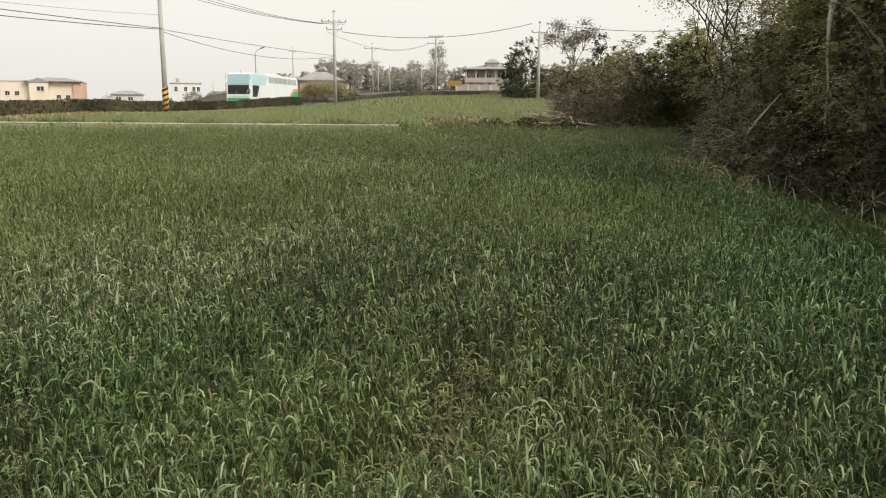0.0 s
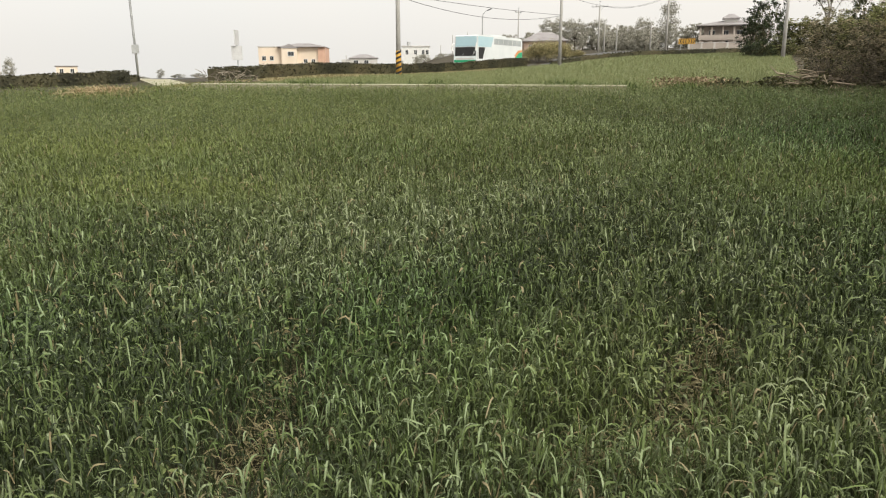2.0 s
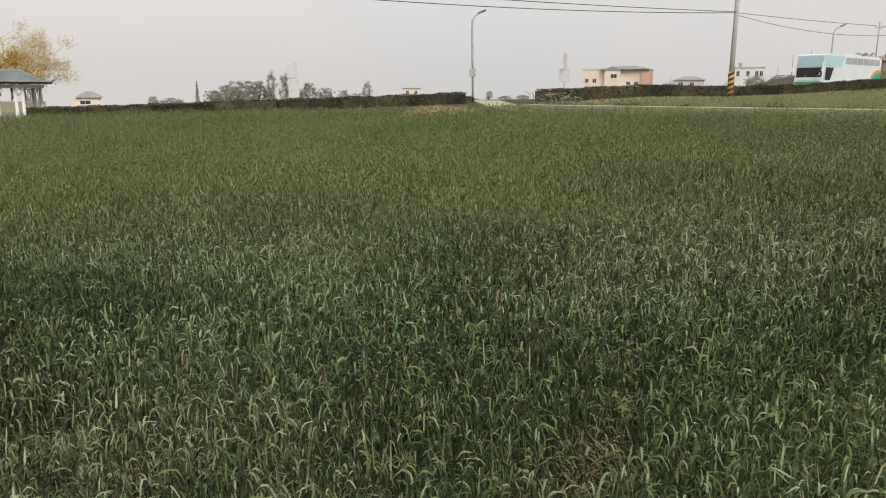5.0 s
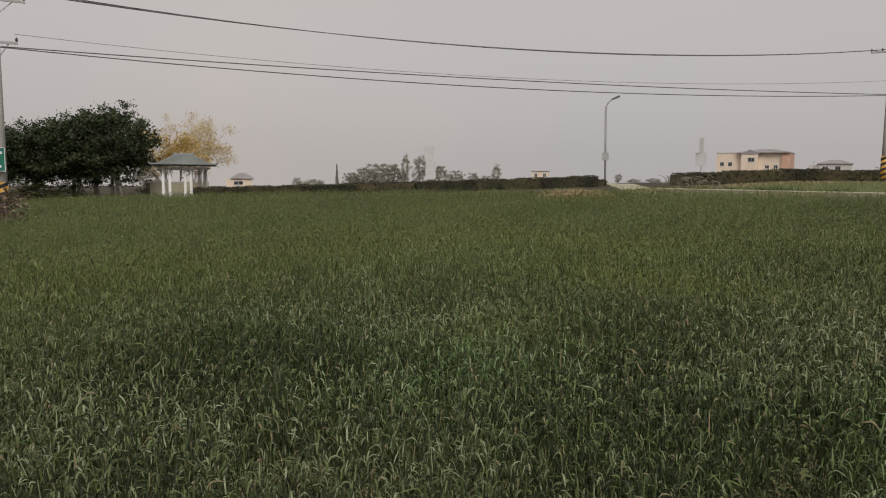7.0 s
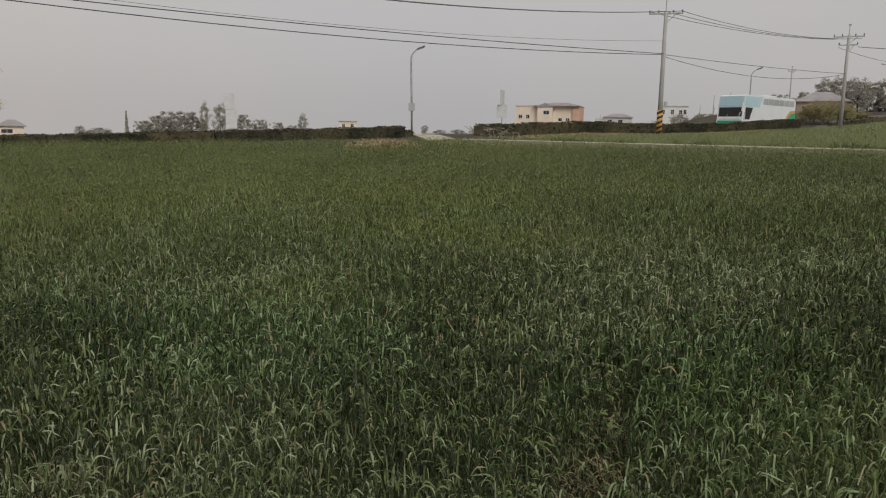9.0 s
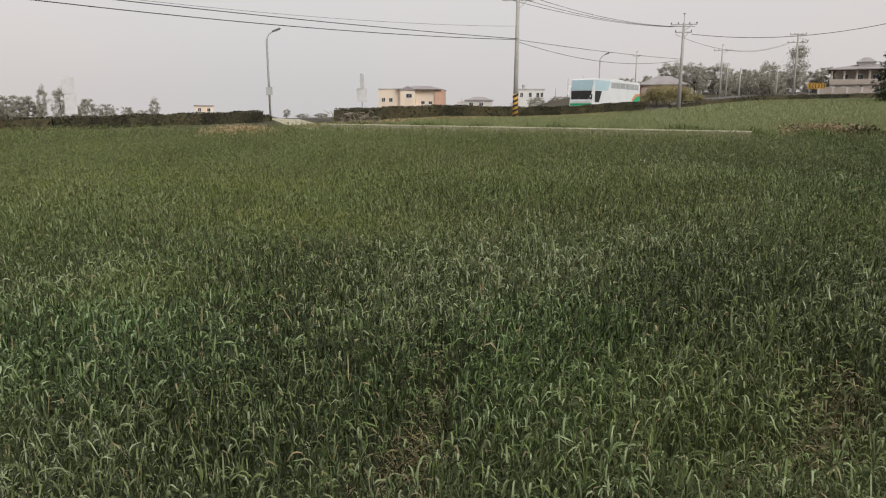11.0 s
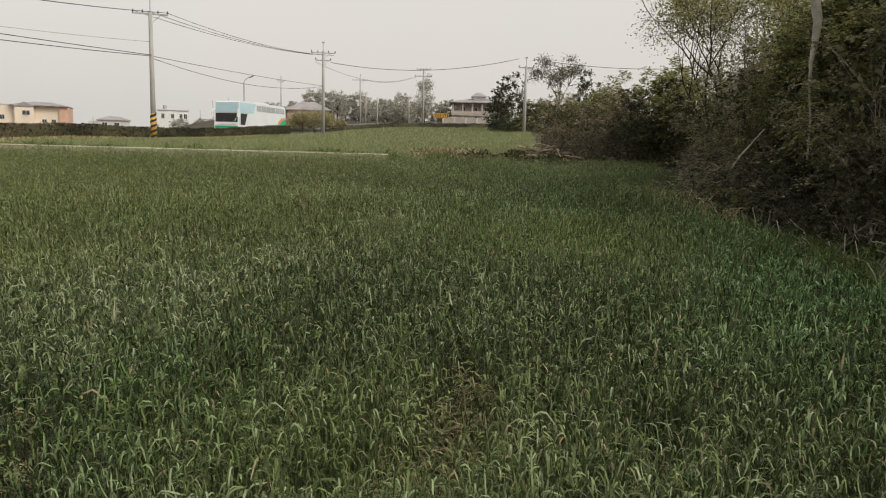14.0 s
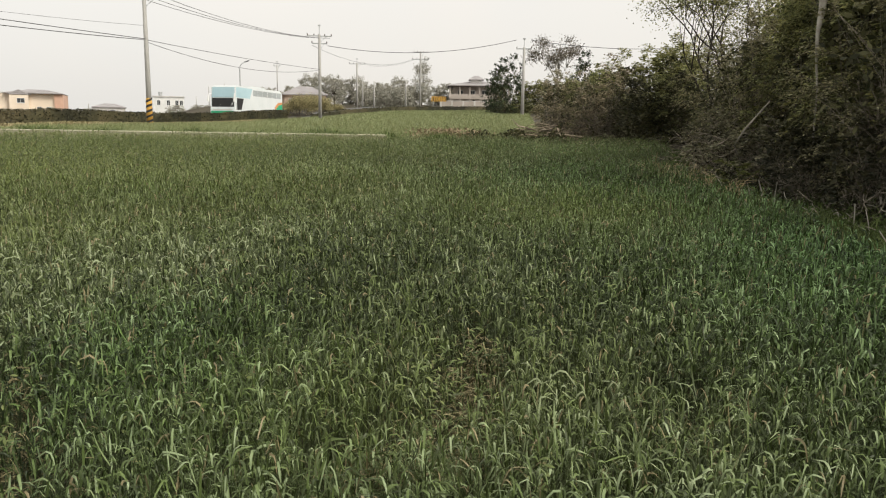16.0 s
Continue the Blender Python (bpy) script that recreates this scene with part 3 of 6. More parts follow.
def far_grass(rng, y0, y1, per_m2, wide, tall):
    n = int(per_m2 * (y1 - y0) * 60)
    x, y = rng.uniform(-36, 24, n), rng.uniform(y0, y1, n)
    ok = (x > hedge2_x(y) + 0.6 + 3.0 * smooth(62, 46, y) * (0.7 + 0.3 * np.sin(y * 1.1))) & (y > far_y(x) + 0.8) & (x < 0.12 * y + 1) & ((x > -18) | (y > 31.5))
    x, y = x[ok], y[ok]
    base = np.stack([x, y, land(x, y)], 1)
    n = len(x)
    sets = []
    tuft = 1 + 0.9 * np.exp(-((y - far_y(x) - 2.2) / 1.1) ** 2) * (np.sin(x * 1.3) + np.sin(x * 0.47 + 1) > 0.4)
    for i in range(2):
        sets.append(blades(rng, base, tall * rng.uniform(0.6, 1.2, n) * tuft, np.full(n, wide), rng.uniform(0.4, 1.5, n), rng.uniform(-0.3, 1.0, n), 1))
    return sets


rng = np.random.default_rng(11)
sets = far_grass(rng, 24, 38, 170, 0.03, 0.22) + far_grass(rng, 38, 58, 64, 0.05, 0.22) + far_grass(rng, 58, 100, 25, 0.09, 0.24)
strip = new("grass_strip", tint_leaves(array_mesh("grass_strip", *join(sets), M_GRASS), 0.5))
tagged(strip, "light green low crop and grass beyond the concrete edging", "grass", kind="stuff")


R = np.random.default_rng(13)
n = 9000
tx_ = R.uniform(-20.5, 1.0, n)
clump = 0.5 + 0.5 * np.sin(tx_ * 2.1 + 1.4 * np.sin(tx_ * 0.7)) * np.sin(tx_ * 0.9 + 2)
ok = R.uniform(0, 1, n) < 0.25 + 0.75 * clump
tx_, clump = tx_[ok], clump[ok]
n = len(tx_)
ty_ = far_y(tx_) + 0.95 + R.gamma(1.5, 0.35, n)
tufts = blades(R, np.stack([tx_, ty_, land(tx_, ty_)], 1), (0.3 + 0.38 * clump) * R.uniform(0.5, 1.2, n), np.full(n, 0.03), R.uniform(0.6, 1.5, n), R.uniform(-0.4, 0.9, n), 2)
tagged(new("verge_tufts", array_mesh("verge_tufts", *tufts, M_VERGE)), "dark green grass tufts behind the concrete edging", "grass", kind="stuff")


# ---- hedges ----
def hedge(line, width, height, rng, label, dense=240, leaf=0.14, drop=0.0):
    h = thing("hedge", label, "hedge", group="roadside hedges")
    cs, g = [], Geo()
    for (x0, y0), (x1, y1) in zip(line, line[1:]):
        ln = math.hypot(x1 - x0, y1 - y0)
        n = int(ln * dense)
        t = rng.uniform(0, 1, n)
        face = rng.uniform(0, 1, n)
        top = face < 0.38
        u = np.where(top, rng.uniform(-0.5, 0.5, n), np.where(rng.uniform(0, 1, n) < 0.5, -0.5, 0.5)) * width
        bump = 0.025 * np.sin(t * ln * 1.9) + 0.02 * np.sin(t * ln * 5.3) - 0.04
        w = np.where(top, 1.0, rng.uniform(0.0, 1.0, n)) * (height + bump)
        dx, dy = (x1 - x0) / ln, (y1 - y0) / ln
        x = x0 + dx * t * ln - dy * u + rng.normal(0, 0.05, n)
        y = y0 + dy * t * ln + dx * u + rng.normal(0, 0.05, n)
        cs.append(np.stack([x, y, land(x, y) - drop + w + rng.normal(0, 0.02, n)], 1))
        m = max(1, int(ln / 3))
        for i in range(m):
            a, b = i / m, (i + 1) / m
            q = 0.5 * width - 0.07
            for za, zb in ((-0.2, height - 0.06),):
                p = [(x0 + dx * ln * s - dy * q * k, y0 + dy * ln * s + dx * q * k) for s in (a, b) for k in (-1, 1)]
                lo = [(px, py, land1(px, py) - drop + za) for px, py in p]
                hi = [(px, py, land1(px, py) - drop + zb) for px, py in p]
                g.face(lo[0], lo[2], hi[2], hi[0]).face(lo[3], lo[1], hi[1], hi[3]).face(hi[0], hi[2], hi[3], hi[1])
                if i == 0:
                    g.face(lo[1], lo[0], hi[0], hi[1])
                if i == m - 1:
                    g.face(lo[2], lo[3], hi[3], hi[2])
    part("inner_growth", g, M_HEDGE, h)
    part("foliage", array_mesh("foliage", *leaves(rng, np.concatenate(cs), leaf), M_HEDGE, False), None, h)
    return h


rng = np.random.default_rng(21)
hedge(HEDGE2, 1.0, 0.84, rng, "long clipped dark green hedge along the road")
hedge([(-30.7, 37.1), (-37.0, 27.3), (-48.0, 17.4)], 1.0, 0.7, rng, "clipped dark hedge between field and road")
hedge([(-32.0, 38.9), (-30.8, 37.6)], 0.7, 0.36, rng, "short low olive hedge beside the street lamp")
hedge([at_bearing(8.9, 104), at_bearing(1, 112), at_bearing(-6, 120)], 0.8, 0.58, rng, "low distant hedge in front of the garden wall", dense=60, leaf=0.2)


# ---- poles, lamps and wires ----
def utility_pole(deg, dist, height, arms, striped, label, turn=0.0, group="utility poles"):
    x, y = at_bearing(deg, dist)
    low = float(dip(x, y))
    height, arms = height * FAR + low, [(a * FAR + low, b * FAR) for a, b in arms]
    z = land1(x, y)
    p = thing("utility_pole", label, "utility pole", pose(x, y, z, 0, 0, turn), group)
    head = max([a for a, b in arms], default=height) + 0.15 if arms else height
    k_ = 0.75 if group == "distant poles" else 1.0
    part("post", Geo().tube([(0, 0, -0.4), (0, 0, head * 0.5), (0, 0, head)], [0.165 * k_, 0.135 * k_, 0.105 * k_], 12), M_POLE, p, smooth=True)
    if height > head + 0.2:
        part("lightning_rod", Geo().tube([(0, 0, head - 0.1), (0, 0, height)], 0.035, 6).box(-0.12, -0.05, height - 0.06, 0.12, 0.05, height + 0.06), M_STEEL, p)
    if striped:
        part("warning_sleeve", Geo().tube([(0, 0, 0.05), (0, 0, 1.6)], [0.18, 0.17], 16), M_YELLOW, p, "yellow sleeve with black stripes", smooth=True)
        for i in range(5):
            g = Geo()
            z0 = 0.16 + i * 0.31
            for j in range(16):
                a, b = 2 * math.pi * j / 16 + 1.6, 2 * math.pi * (j + 1) / 16 + 1.6
                s0, s1 = 0.44 * j / 16 - 0.2, 0.44 * (j + 1) / 16 - 0.2
                r = 0.186
                g.face((r * math.cos(a), r * math.sin(a), z0 + s0), (r * math.cos(b), r * math.sin(b), z0 + s1), (r * math.cos(b), r * math.sin(b), z0 + s1 + 0.14), (r * math.cos(a), r * math.sin(a), z0 + s0 + 0.14))
            part("stripe", g, M_BLACK, p)
    for az, half in arms:
        arm = part("crossarm", Geo().box(-half, -0.04, az - 0.045, half, 0.04, az + 0.045), M_STEEL, p)
        for s in (-1, -0.45, 0.45, 1):
            if half < 0.8 and abs(s) < 1:
                continue
            part("insulator", Geo().tube([(s * half * 0.95, 0, az + 0.045), (s * half * 0.95, 0, az + 0.1), (s * half * 0.95, 0, az + 0.15), (s * half * 0.95, 0, az + 0.22)], [0.02, 0.05, 0.05, 0.02], 8), M_CERAMIC, arm)
        part("brace", Geo().tube([(half * 0.6, 0.05, az), (0.1, 0.05, az - 0.5)], 0.02, 5), M_STEEL, arm)
    return Vector((x, y, z))


PA = utility_pole(20.3, 62.4, 10.5, [(9.35, 1.3)], True, "tall grey concrete pole with a striped yellow foot", 20)
PB = utility_pole(8.25, 90.1, 10.2, [(9.0, 1.45), (8.15, 0.9)], False, "grey concrete pole with two crossarms in the field", 10)
PC = utility_pole(-7.1, 90.0, 8.9, [(7.75, 0.9)], False, "grey pole standing behind the thicket", -8)
PD = utility_pole(5.5, 154.0, 9.6, [(8.6, 1.6)], False, "distant grey pole with a crossarm", 0)
PE = utility_pole(0.7, 133.0, 10.1, [(9.8, 1.2), (8.6, 1.5)], False, "distant grey pole beside a tall tree", 0)
PF = utility_pole(82.7, 42.0, 12.2, [(8.8, 0.9), (10.8, 1.3)], True, "roadside concrete pole with striped foot and sign", 80)
for deg, d, h in ((11.4, 170, 9.5), (5.08, 150, 6.0), (4.2, 150, 5.2), (1.8, 150, 5.2), (16.3, 230, 7.5), (15.2, 230, 7.6), (24.3, 215, 6.0), (17.2, 260, 6.5)):
    utility_pole(deg, d, h, [(h - 0.9, 0.7)] if h > 9 else [], False, "thin distant pole among trees and houses", 0, "distant poles")


def wire(a, b, sag, r=0.022, label="dark overhead cable between the poles"):
    g = Geo()
    pts = []
    for i in range(25):
        t = i / 24
        p = Vector(a).lerp(Vector(b), t)
        p.z -= 4 * sag * t * (1 - t)
        pts.append(p)
    g.tube(pts, r, 4)
    tagged(new("overhead_cable", g.mesh("overhead_cable", M_WIRE)), label, "cable", "overhead cables")


def arm(p, z, off, turn):
    a = radians(turn)
    return (p.x + off * math.cos(a), p.y + off * math.sin(a), p.z + z)


def high(p, z):
    return z - p.z


for off in (-0.95, 0.0, 0.95):
    wire(arm(PF, high(PF, 8.77), off, 80), arm(PA, high(PA, 9.25), off, 20), 1.18 + 0.06 * off, 0.017)
    wire(arm(PA, high(PA, 9.25), off, 20), arm(PB, high(PB, 9.75), off, 10), 0.45 + 0.08 * off, 0.016)
wire(arm(PF, high(PF, 7.12), 0.6, 80), arm(PA, high(PA, 7.5), 0, 20), 0.8, 0.008, "thin overhead wire between the poles")
wire(arm(PF, high(PF, 6.62), 0.15, 80), arm(PA, high(PA, 6.72), 0.12, 20), 0.28, 0.02)
wire(arm(PF, high(PF, 6.6), -0.15, 80), arm(PA, high(PA, 6.68), -0.12, 20), 0.62, 0.02)
wire(arm(PA, high(PA, 6.66), 0.12, 20), arm(PB, high(PB, 6.96), 0.1, 10), 0.12, 0.016)
wire(arm(PA, high(PA, 6.6), -0.12, 20), arm(PB, high(PB, 6.9), -0.1, 10), 0.78, 0.016)
wire(arm(PB, high(PB, 9.1), 0.7, 10), arm(PC, high(PC, 9.9), -0.7, -8), 0.86, 0.024)
wire(arm(PB, high(PB, 9.1), -0.7, 10), arm(PE, 6.7, -1.1, 0), 1.2, 0.016)
wire(arm(PD, 6.7, 1.2, 0), arm(PE, 6.6, -1.0, 0), 0.5, 0.016)
cx, cy = at_bearing(-24, 95)
wire(arm(PC, high(PC, 9.9), 0.6, -8), (cx, cy, land1(cx, cy) + 7.0), 0.86, 0.024)
for off in (-0.95, 0.95):
    wire(arm(PF, high(PF, 8.77), off, 80), (-48 + off, -31, 8.9), 0.8, 0.017)


def street_lamp(deg, dist, height, reach, turn, label, lean=0.0):
    x, y = at_bearing(deg, dist)
    height, reach = height * FAR + float(dip(x, y)), reach * FAR
    l = thing("street_lamp", label, "street lamp", pose(x, y, land1(x, y), 0, 0, turn) @ pose(0, 0, 0, 0, lean, 0), "street lamps")
    curve = [(0, 0, -0.2), (0, 0, height * 0.5), (0, 0, height * 0.84)] + [(reach * 0.75 * (1 - math.cos(a)), 0, height * 0.84 + height * 0.13 * math.sin(a)) for a in np.linspace(0.25, 1.15, 6)]
    n = len(curve)
    part("post", Geo().tube(curve, list(np.linspace(0.075, 0.03, n)), 10), M_STEEL, l, smooth=True)
    ex, ez = curve[-1][0], curve[-1][2]
    head = pose(ex, 0, ez, 0, -22, 0)
    part("lamp_head", Geo().box(-0.05, -0.1, -0.05, 0.5, 0.1, 0.05, head, 0.05), M_IRON, l, "small dark lamp head")
    part("lens", Geo().box(0.12, -0.075, -0.075, 0.44, 0.075, -0.052, head, 0.03), M_STEEL, l)
    part("junction_box", Geo().box(-0.2, -0.16, height * 0.28, 0.2, 0.16, height * 0.28 + 0.5), M_STEEL, l)
    part("base_plate", Geo().box(-0.22, -0.22, -0.05, 0.22, 0.22, 0.06), M_STEEL, l)


street_lamp(38.9, 64.3, 7.6, 1.3, 35, "curved grey steel street lamp beside the road", -1.1)
street_lamp(14.05, 112.0, 7.3, 1.7, 10, "curved pale street lamp beyond the hedge")


# ---- signs ----
def road_sign(deg, dist, turn, boards, post, label):
    x, y = at_bearing(deg, dist)
    s = thing("road_sign", label, "road sign", pose(x, y, land1(x, y), 0, 0, turn) @ Matrix.Scale(FAR, 4), "road signs")
    part("post", Geo().tube([(0, 0.06, -0.2), (0, 0.06, post)], 0.045, 8), M_STEEL, s)
    for x0, z0, x1, z1, t in boards:
        b = part("board", Geo().box(x0, -0.02, z0, x1, 0.02, z1, pose(0, 0, 0, 0, 0, t)), M_BOARD, s)
        part("rail", Geo().box(x0 + 0.05, 0.02, (z0 + z1) / 2 - 0.03, x1 - 0.05, 0.05, (z0 + z1) / 2 + 0.03, pose(0, 0, 0, 0, 0, t)), M_STEEL, b)


road_sign(32.05, 58.0, 32, [(-0.42, 1.5, 0.36, 2.5, 0), (-0.4, 2.55, 0.4, 3.6, 68)], 3.6, "grey backs of two road signs on a post")
road_sign(52.35, 66.0, 52, [(-0.48, 0.9, 0.42, 2.45, 0), (-0.58, 2.5, 0.3, 3.8, 8)], 3.8, "tall pale backs of road signs above the hedge")
road_sign(14.5, 96.0, 14, [(-0.3, 1.6, 0.3, 2.5, 0)], 2.6, "small grey road sign back beyond the hedge")


def chevron_sign():
    x, y = at_bearing(-0.72, 137.0)
    s = thing("chevron_sign", "yellow sign with black arrow marks before a wall", "road sign", pose(x, y, land1(x, y)) @ Matrix.Scale(FAR, 4))
    z = (zs(137, 2.3) - land1(x, y)) / FAR
    part("board", Geo().box(-1.35, -0.03, z - 0.45, 1.35, 0.03, z + 0.45), M_YELLOW, s)
    for sx in (-0.95, -0.55, -0.15, 0.15, 0.55, 0.95):
        d = 0.18 if sx < 0 else -0.18
        g = Geo()
        for a, b in ((0.38, 0.0), (0.0, -0.38)):
            x0, x1 = (sx, sx - d) if a else (sx - d, sx)
            g.face((x0, -0.034, z + a), (x0 + 0.16, -0.034, z + a), (x1 + 0.16, -0.034, z + b), (x1, -0.034, z + b))
        part("arrow_mark", g, M_BLACK, s)
    for sx in (-1, 1):
        part("post", Geo().tube([(sx, 0.06, -0.3), (sx, 0.06, z)], 0.05, 6), M_STEEL, s)


chevron_sign()
gx0, gy0 = at_bearing(83.1, 41.6)
gs = thing("direction_sign", "green road sign with white bars on a pole", "road sign", pose(gx0, gy0, land1(gx0, gy0), 0, 0, 78) @ Matrix.Scale(FAR, 4))
part("board", Geo().box(-0.75, -0.02, 2.6, 0.42, 0.02, 3.75), M_GREEN, gs)
for i, (w0, w1, zz) in enumerate(((-0.65, 0.3, 3.5), (-0.65, 0.1, 3.17), (-0.65, 0.25, 2.84))):
    part("bar", Geo().box(w0, -0.03, zz - 0.06, w1, -0.022, zz + 0.06), M_WHITE, gs)
part("border", Geo().box(0.39, -0.03, 2.6, 0.42, -0.022, 3.75).box(-0.75, -0.03, 2.6, 0.39, -0.022, 2.63).box(-0.75, -0.03, 3.72, 0.39, -0.022, 3.75), M_WHITE, gs)
part("post", Geo().tube([(-0.5, 0.07, -0.2), (-0.5, 0.07, 3.7)], 0.05, 8), M_STEEL, gs)


# ---- plants ----
def limb(rng, g, start, way, length, radius, depth, tips, bend=0.25, split=(2, 3), keep=0.72, lift=0.12):
    pts, p, d = [start], Vector(start), Vector(way).normalized()
    n = 4
    for i in range(n):
        d = (d + Vector(rng.normal(0, bend, 3)) * 0.5 + Vector((0, 0, lift))).normalized()
        p = p + d * length / n
        pts.append(tuple(p))
    end = radius * 0.6
    g.tube(pts, list(np.linspace(radius, end, n + 1)), 6 if radius > 0.03 else 4 if radius > 0.012 else 3)
    if depth == 0:
        tips.append((tuple(p), tuple(pts[2])))
        return
    for i in range(int(rng.integers(split[0], split[1] + 1))):
        a = rng.uniform(0, 2 * math.pi)
        side = d.orthogonal().normalized()
        side.rotate(Matrix.Rotation(a, 3, d))
        limb(rng, g, tuple(p if i < 2 else Vector(pts[2])), d + side * rng.uniform(0.5, 1.0), length * keep * rng.uniform(0.8, 1.15), end, depth - 1, tips, bend, split, keep, lift)


def tips_cloud(rng, tips, per_tip, spread):
    c = []
    for a, b in tips:
        t = rng.uniform(0, 1, (per_tip, 1))
        c.append(np.array(a) * t + np.array(b) * (1 - t) + rng.normal(0, spread, (per_tip, 3)))
    return np.concatenate(c)


def make_tree(rng, name, label, category, height, stems, depth, leaf_mat, bark, leaf, per_tip, spread, radius=0.1, wide=0.5, group="", keep=0.72, lift=0.12, first=0.42, split=(2, 3)):
    """A tapered trunk or several stems, limbs, and many single leaves round the twigs."""
    t = thing(name, label, category, group=group)
    g, tips = Geo(), []
    for i in range(stems):
        a = rng.uniform(0, 2 * math.pi)
        w = Vector((math.cos(a) * wide, math.sin(a) * wide, 1)) if stems > 1 else Vector((rng.normal(0, 0.1), rng.normal(0, 0.1), 1))
        limb(rng, g, (0.15 * math.cos(a) * (stems > 1), 0.15 * math.sin(a) * (stems > 1), -0.25), w, height * first * rng.uniform(0.8, 1.1), radius, depth, tips, split=split, keep=keep, lift=lift)
    k = height / max(a[2] for a, b in tips)
    g.v = [(x * k, y * k, z * k) for x, y, z in g.v]
    tips = [(tuple(k * c for c in a), tuple(k * c for c in b)) for a, b in tips]
    part("trunk", g, bark, t, smooth=True)
    if per_tip:
        part("crown", array_mesh("crown", *leaves(rng, tips_cloud(rng, tips, per_tip, spread), leaf), leaf_mat, False), None, t)
    return t


def make_bush(rng, name, label, height, radius, clumps, per_clump, leaf, leaf_mat, twig_mat, group, ragged=0.25, twigs=60, thick=0.009, core=900, big=0.16):
    """A thick shrub: leaf clumps down to the ground round a mesh of stems, with twigs that stick out."""
    t = thing(name, label, "shrub", group=group)
    u = rng.uniform(0.02, 1.0, clumps)
    w = rng.uniform(0, 2 * np.pi, clumps)
    lobes = 1 + ragged * (0.6 * np.sin(3 * w + 1.3) + 0.5 * np.sin(5 * w + 4 * u))
    r = radius * np.sqrt(np.clip(1 - u ** 2.6, 0.03, 1)) * rng.uniform(0.15, 1.0, clumps) ** 0.4 * lobes * (0.66 + 0.34 * smooth(0.0, 0.4, u))
    c = np.stack([np.cos(w) * r, np.sin(w) * r, height * u * rng.uniform(1 - ragged * 0.4, 1 + ragged * 0.25, clumps)], 1)
    out = c / np.array([radius, radius, height]) - np.array([0, 0, 0.25])       # leafy sprays that arch outwards
    out /= np.linalg.norm(out, axis=1)[:, None] + 1e-6
    fan = 6
    way = np.repeat(out, fan, 0) + rng.normal(0, 0.5, (clumps * fan, 3)) + np.array([0, 0, 0.25])
    way /= np.linalg.norm(way, axis=1)[:, None]
    foot = np.repeat(c, fan, 0) - way * 0.1 * height / 3 + rng.normal(0, 0.05, (clumps * fan, 3)) * height / 3
    reach = rng.uniform(0.22, 0.55, clumps * fan) * height / 3
    per = per_clump // fan
    along = np.tile(np.linspace(0.1, 1, per), clumps * fan)[:, None]
    w3, l3 = np.repeat(way, per, 0), np.repeat(reach, per)[:, None]
    flank = np.cross(w3, np.array([0, 0, 1.0]))
    flank /= np.linalg.norm(flank, axis=1)[:, None] + 1e-6
    flank *= np.where(np.arange(len(w3)) % 2, 1.0, -1.0)[:, None]
    pts = np.repeat(foot, per, 0) + w3 * l3 * along - np.array([0, 0, 0.5]) * l3 * along ** 2 + flank * leaf * 0.55 + rng.normal(0, 0.012, w3.shape) * height / 3
    axis = flank + 0.6 * w3 - np.array([0, 0, 0.3])
    pts[:, 2] = np.maximum(pts[:, 2], 0.02)
    cu, cw = rng.uniform(0.01, 0.84, core), rng.uniform(0, 2 * np.pi, core)      # larger leaves inside, coloured dark for the shade there
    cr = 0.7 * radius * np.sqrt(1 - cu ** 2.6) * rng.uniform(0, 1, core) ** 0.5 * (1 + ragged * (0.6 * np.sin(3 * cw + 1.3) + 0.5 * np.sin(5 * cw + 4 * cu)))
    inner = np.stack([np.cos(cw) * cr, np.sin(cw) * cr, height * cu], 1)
    g = Geo()
    for i in range(twigs):
        e = Vector(c[int(rng.integers(clumps))]) * rng.uniform(0.75, 1.06)
        a = Vector((rng.normal(0, 0.2) * radius, rng.normal(0, 0.2) * radius, -0.15))
        m = a.lerp(e, 0.5) + Vector((rng.normal(0, 0.1), rng.normal(0, 0.1), rng.uniform(0.0, 0.25) * height))
        q = thick * height / 3 * rng.uniform(0.5, 1.6)
        g.tube([a, a.lerp(m, 0.6), m, m.lerp(e, 0.6) + Vector((0, 0, 0.04)), e], [q, q * 0.8, q * 0.6, q * 0.45, q * 0.25], 3)
    part("branchwork", g, twig_mat, t)
    part("crown", array_mesh("crown", *leaves(rng, pts, leaf * 1.4, droop=0.15, half=0.19, flat=0.45, axis=axis), leaf_mat, False), None, t)
    part("inner_leaves", array_mesh("inner_leaves", *leaves(rng, inner, big, droop=0.3, half=0.22), M_UNDER if height < 2 else M_INNER, False), None, t, "inner leaves coloured dark as the shade inside the shrub")
    return t


def place(ob, x, y, turn=0, s=1.0, sz=None, sink=0.05):
    m = Matrix.LocRotScale((x, y, land1(x, y) - sink), Euler((0, 0, radians(turn))), (s, s, sz or s))
    ob.matrix_basis = m
    return ob


def clone(ob, x, y, turn=0, s=1.0, sz=None, label=""):
    c = copy_thing(ob, pose(0, 0, 0))
    place(c, x, y, turn, s, sz)
    if label:
        c["label"] = label
    return c


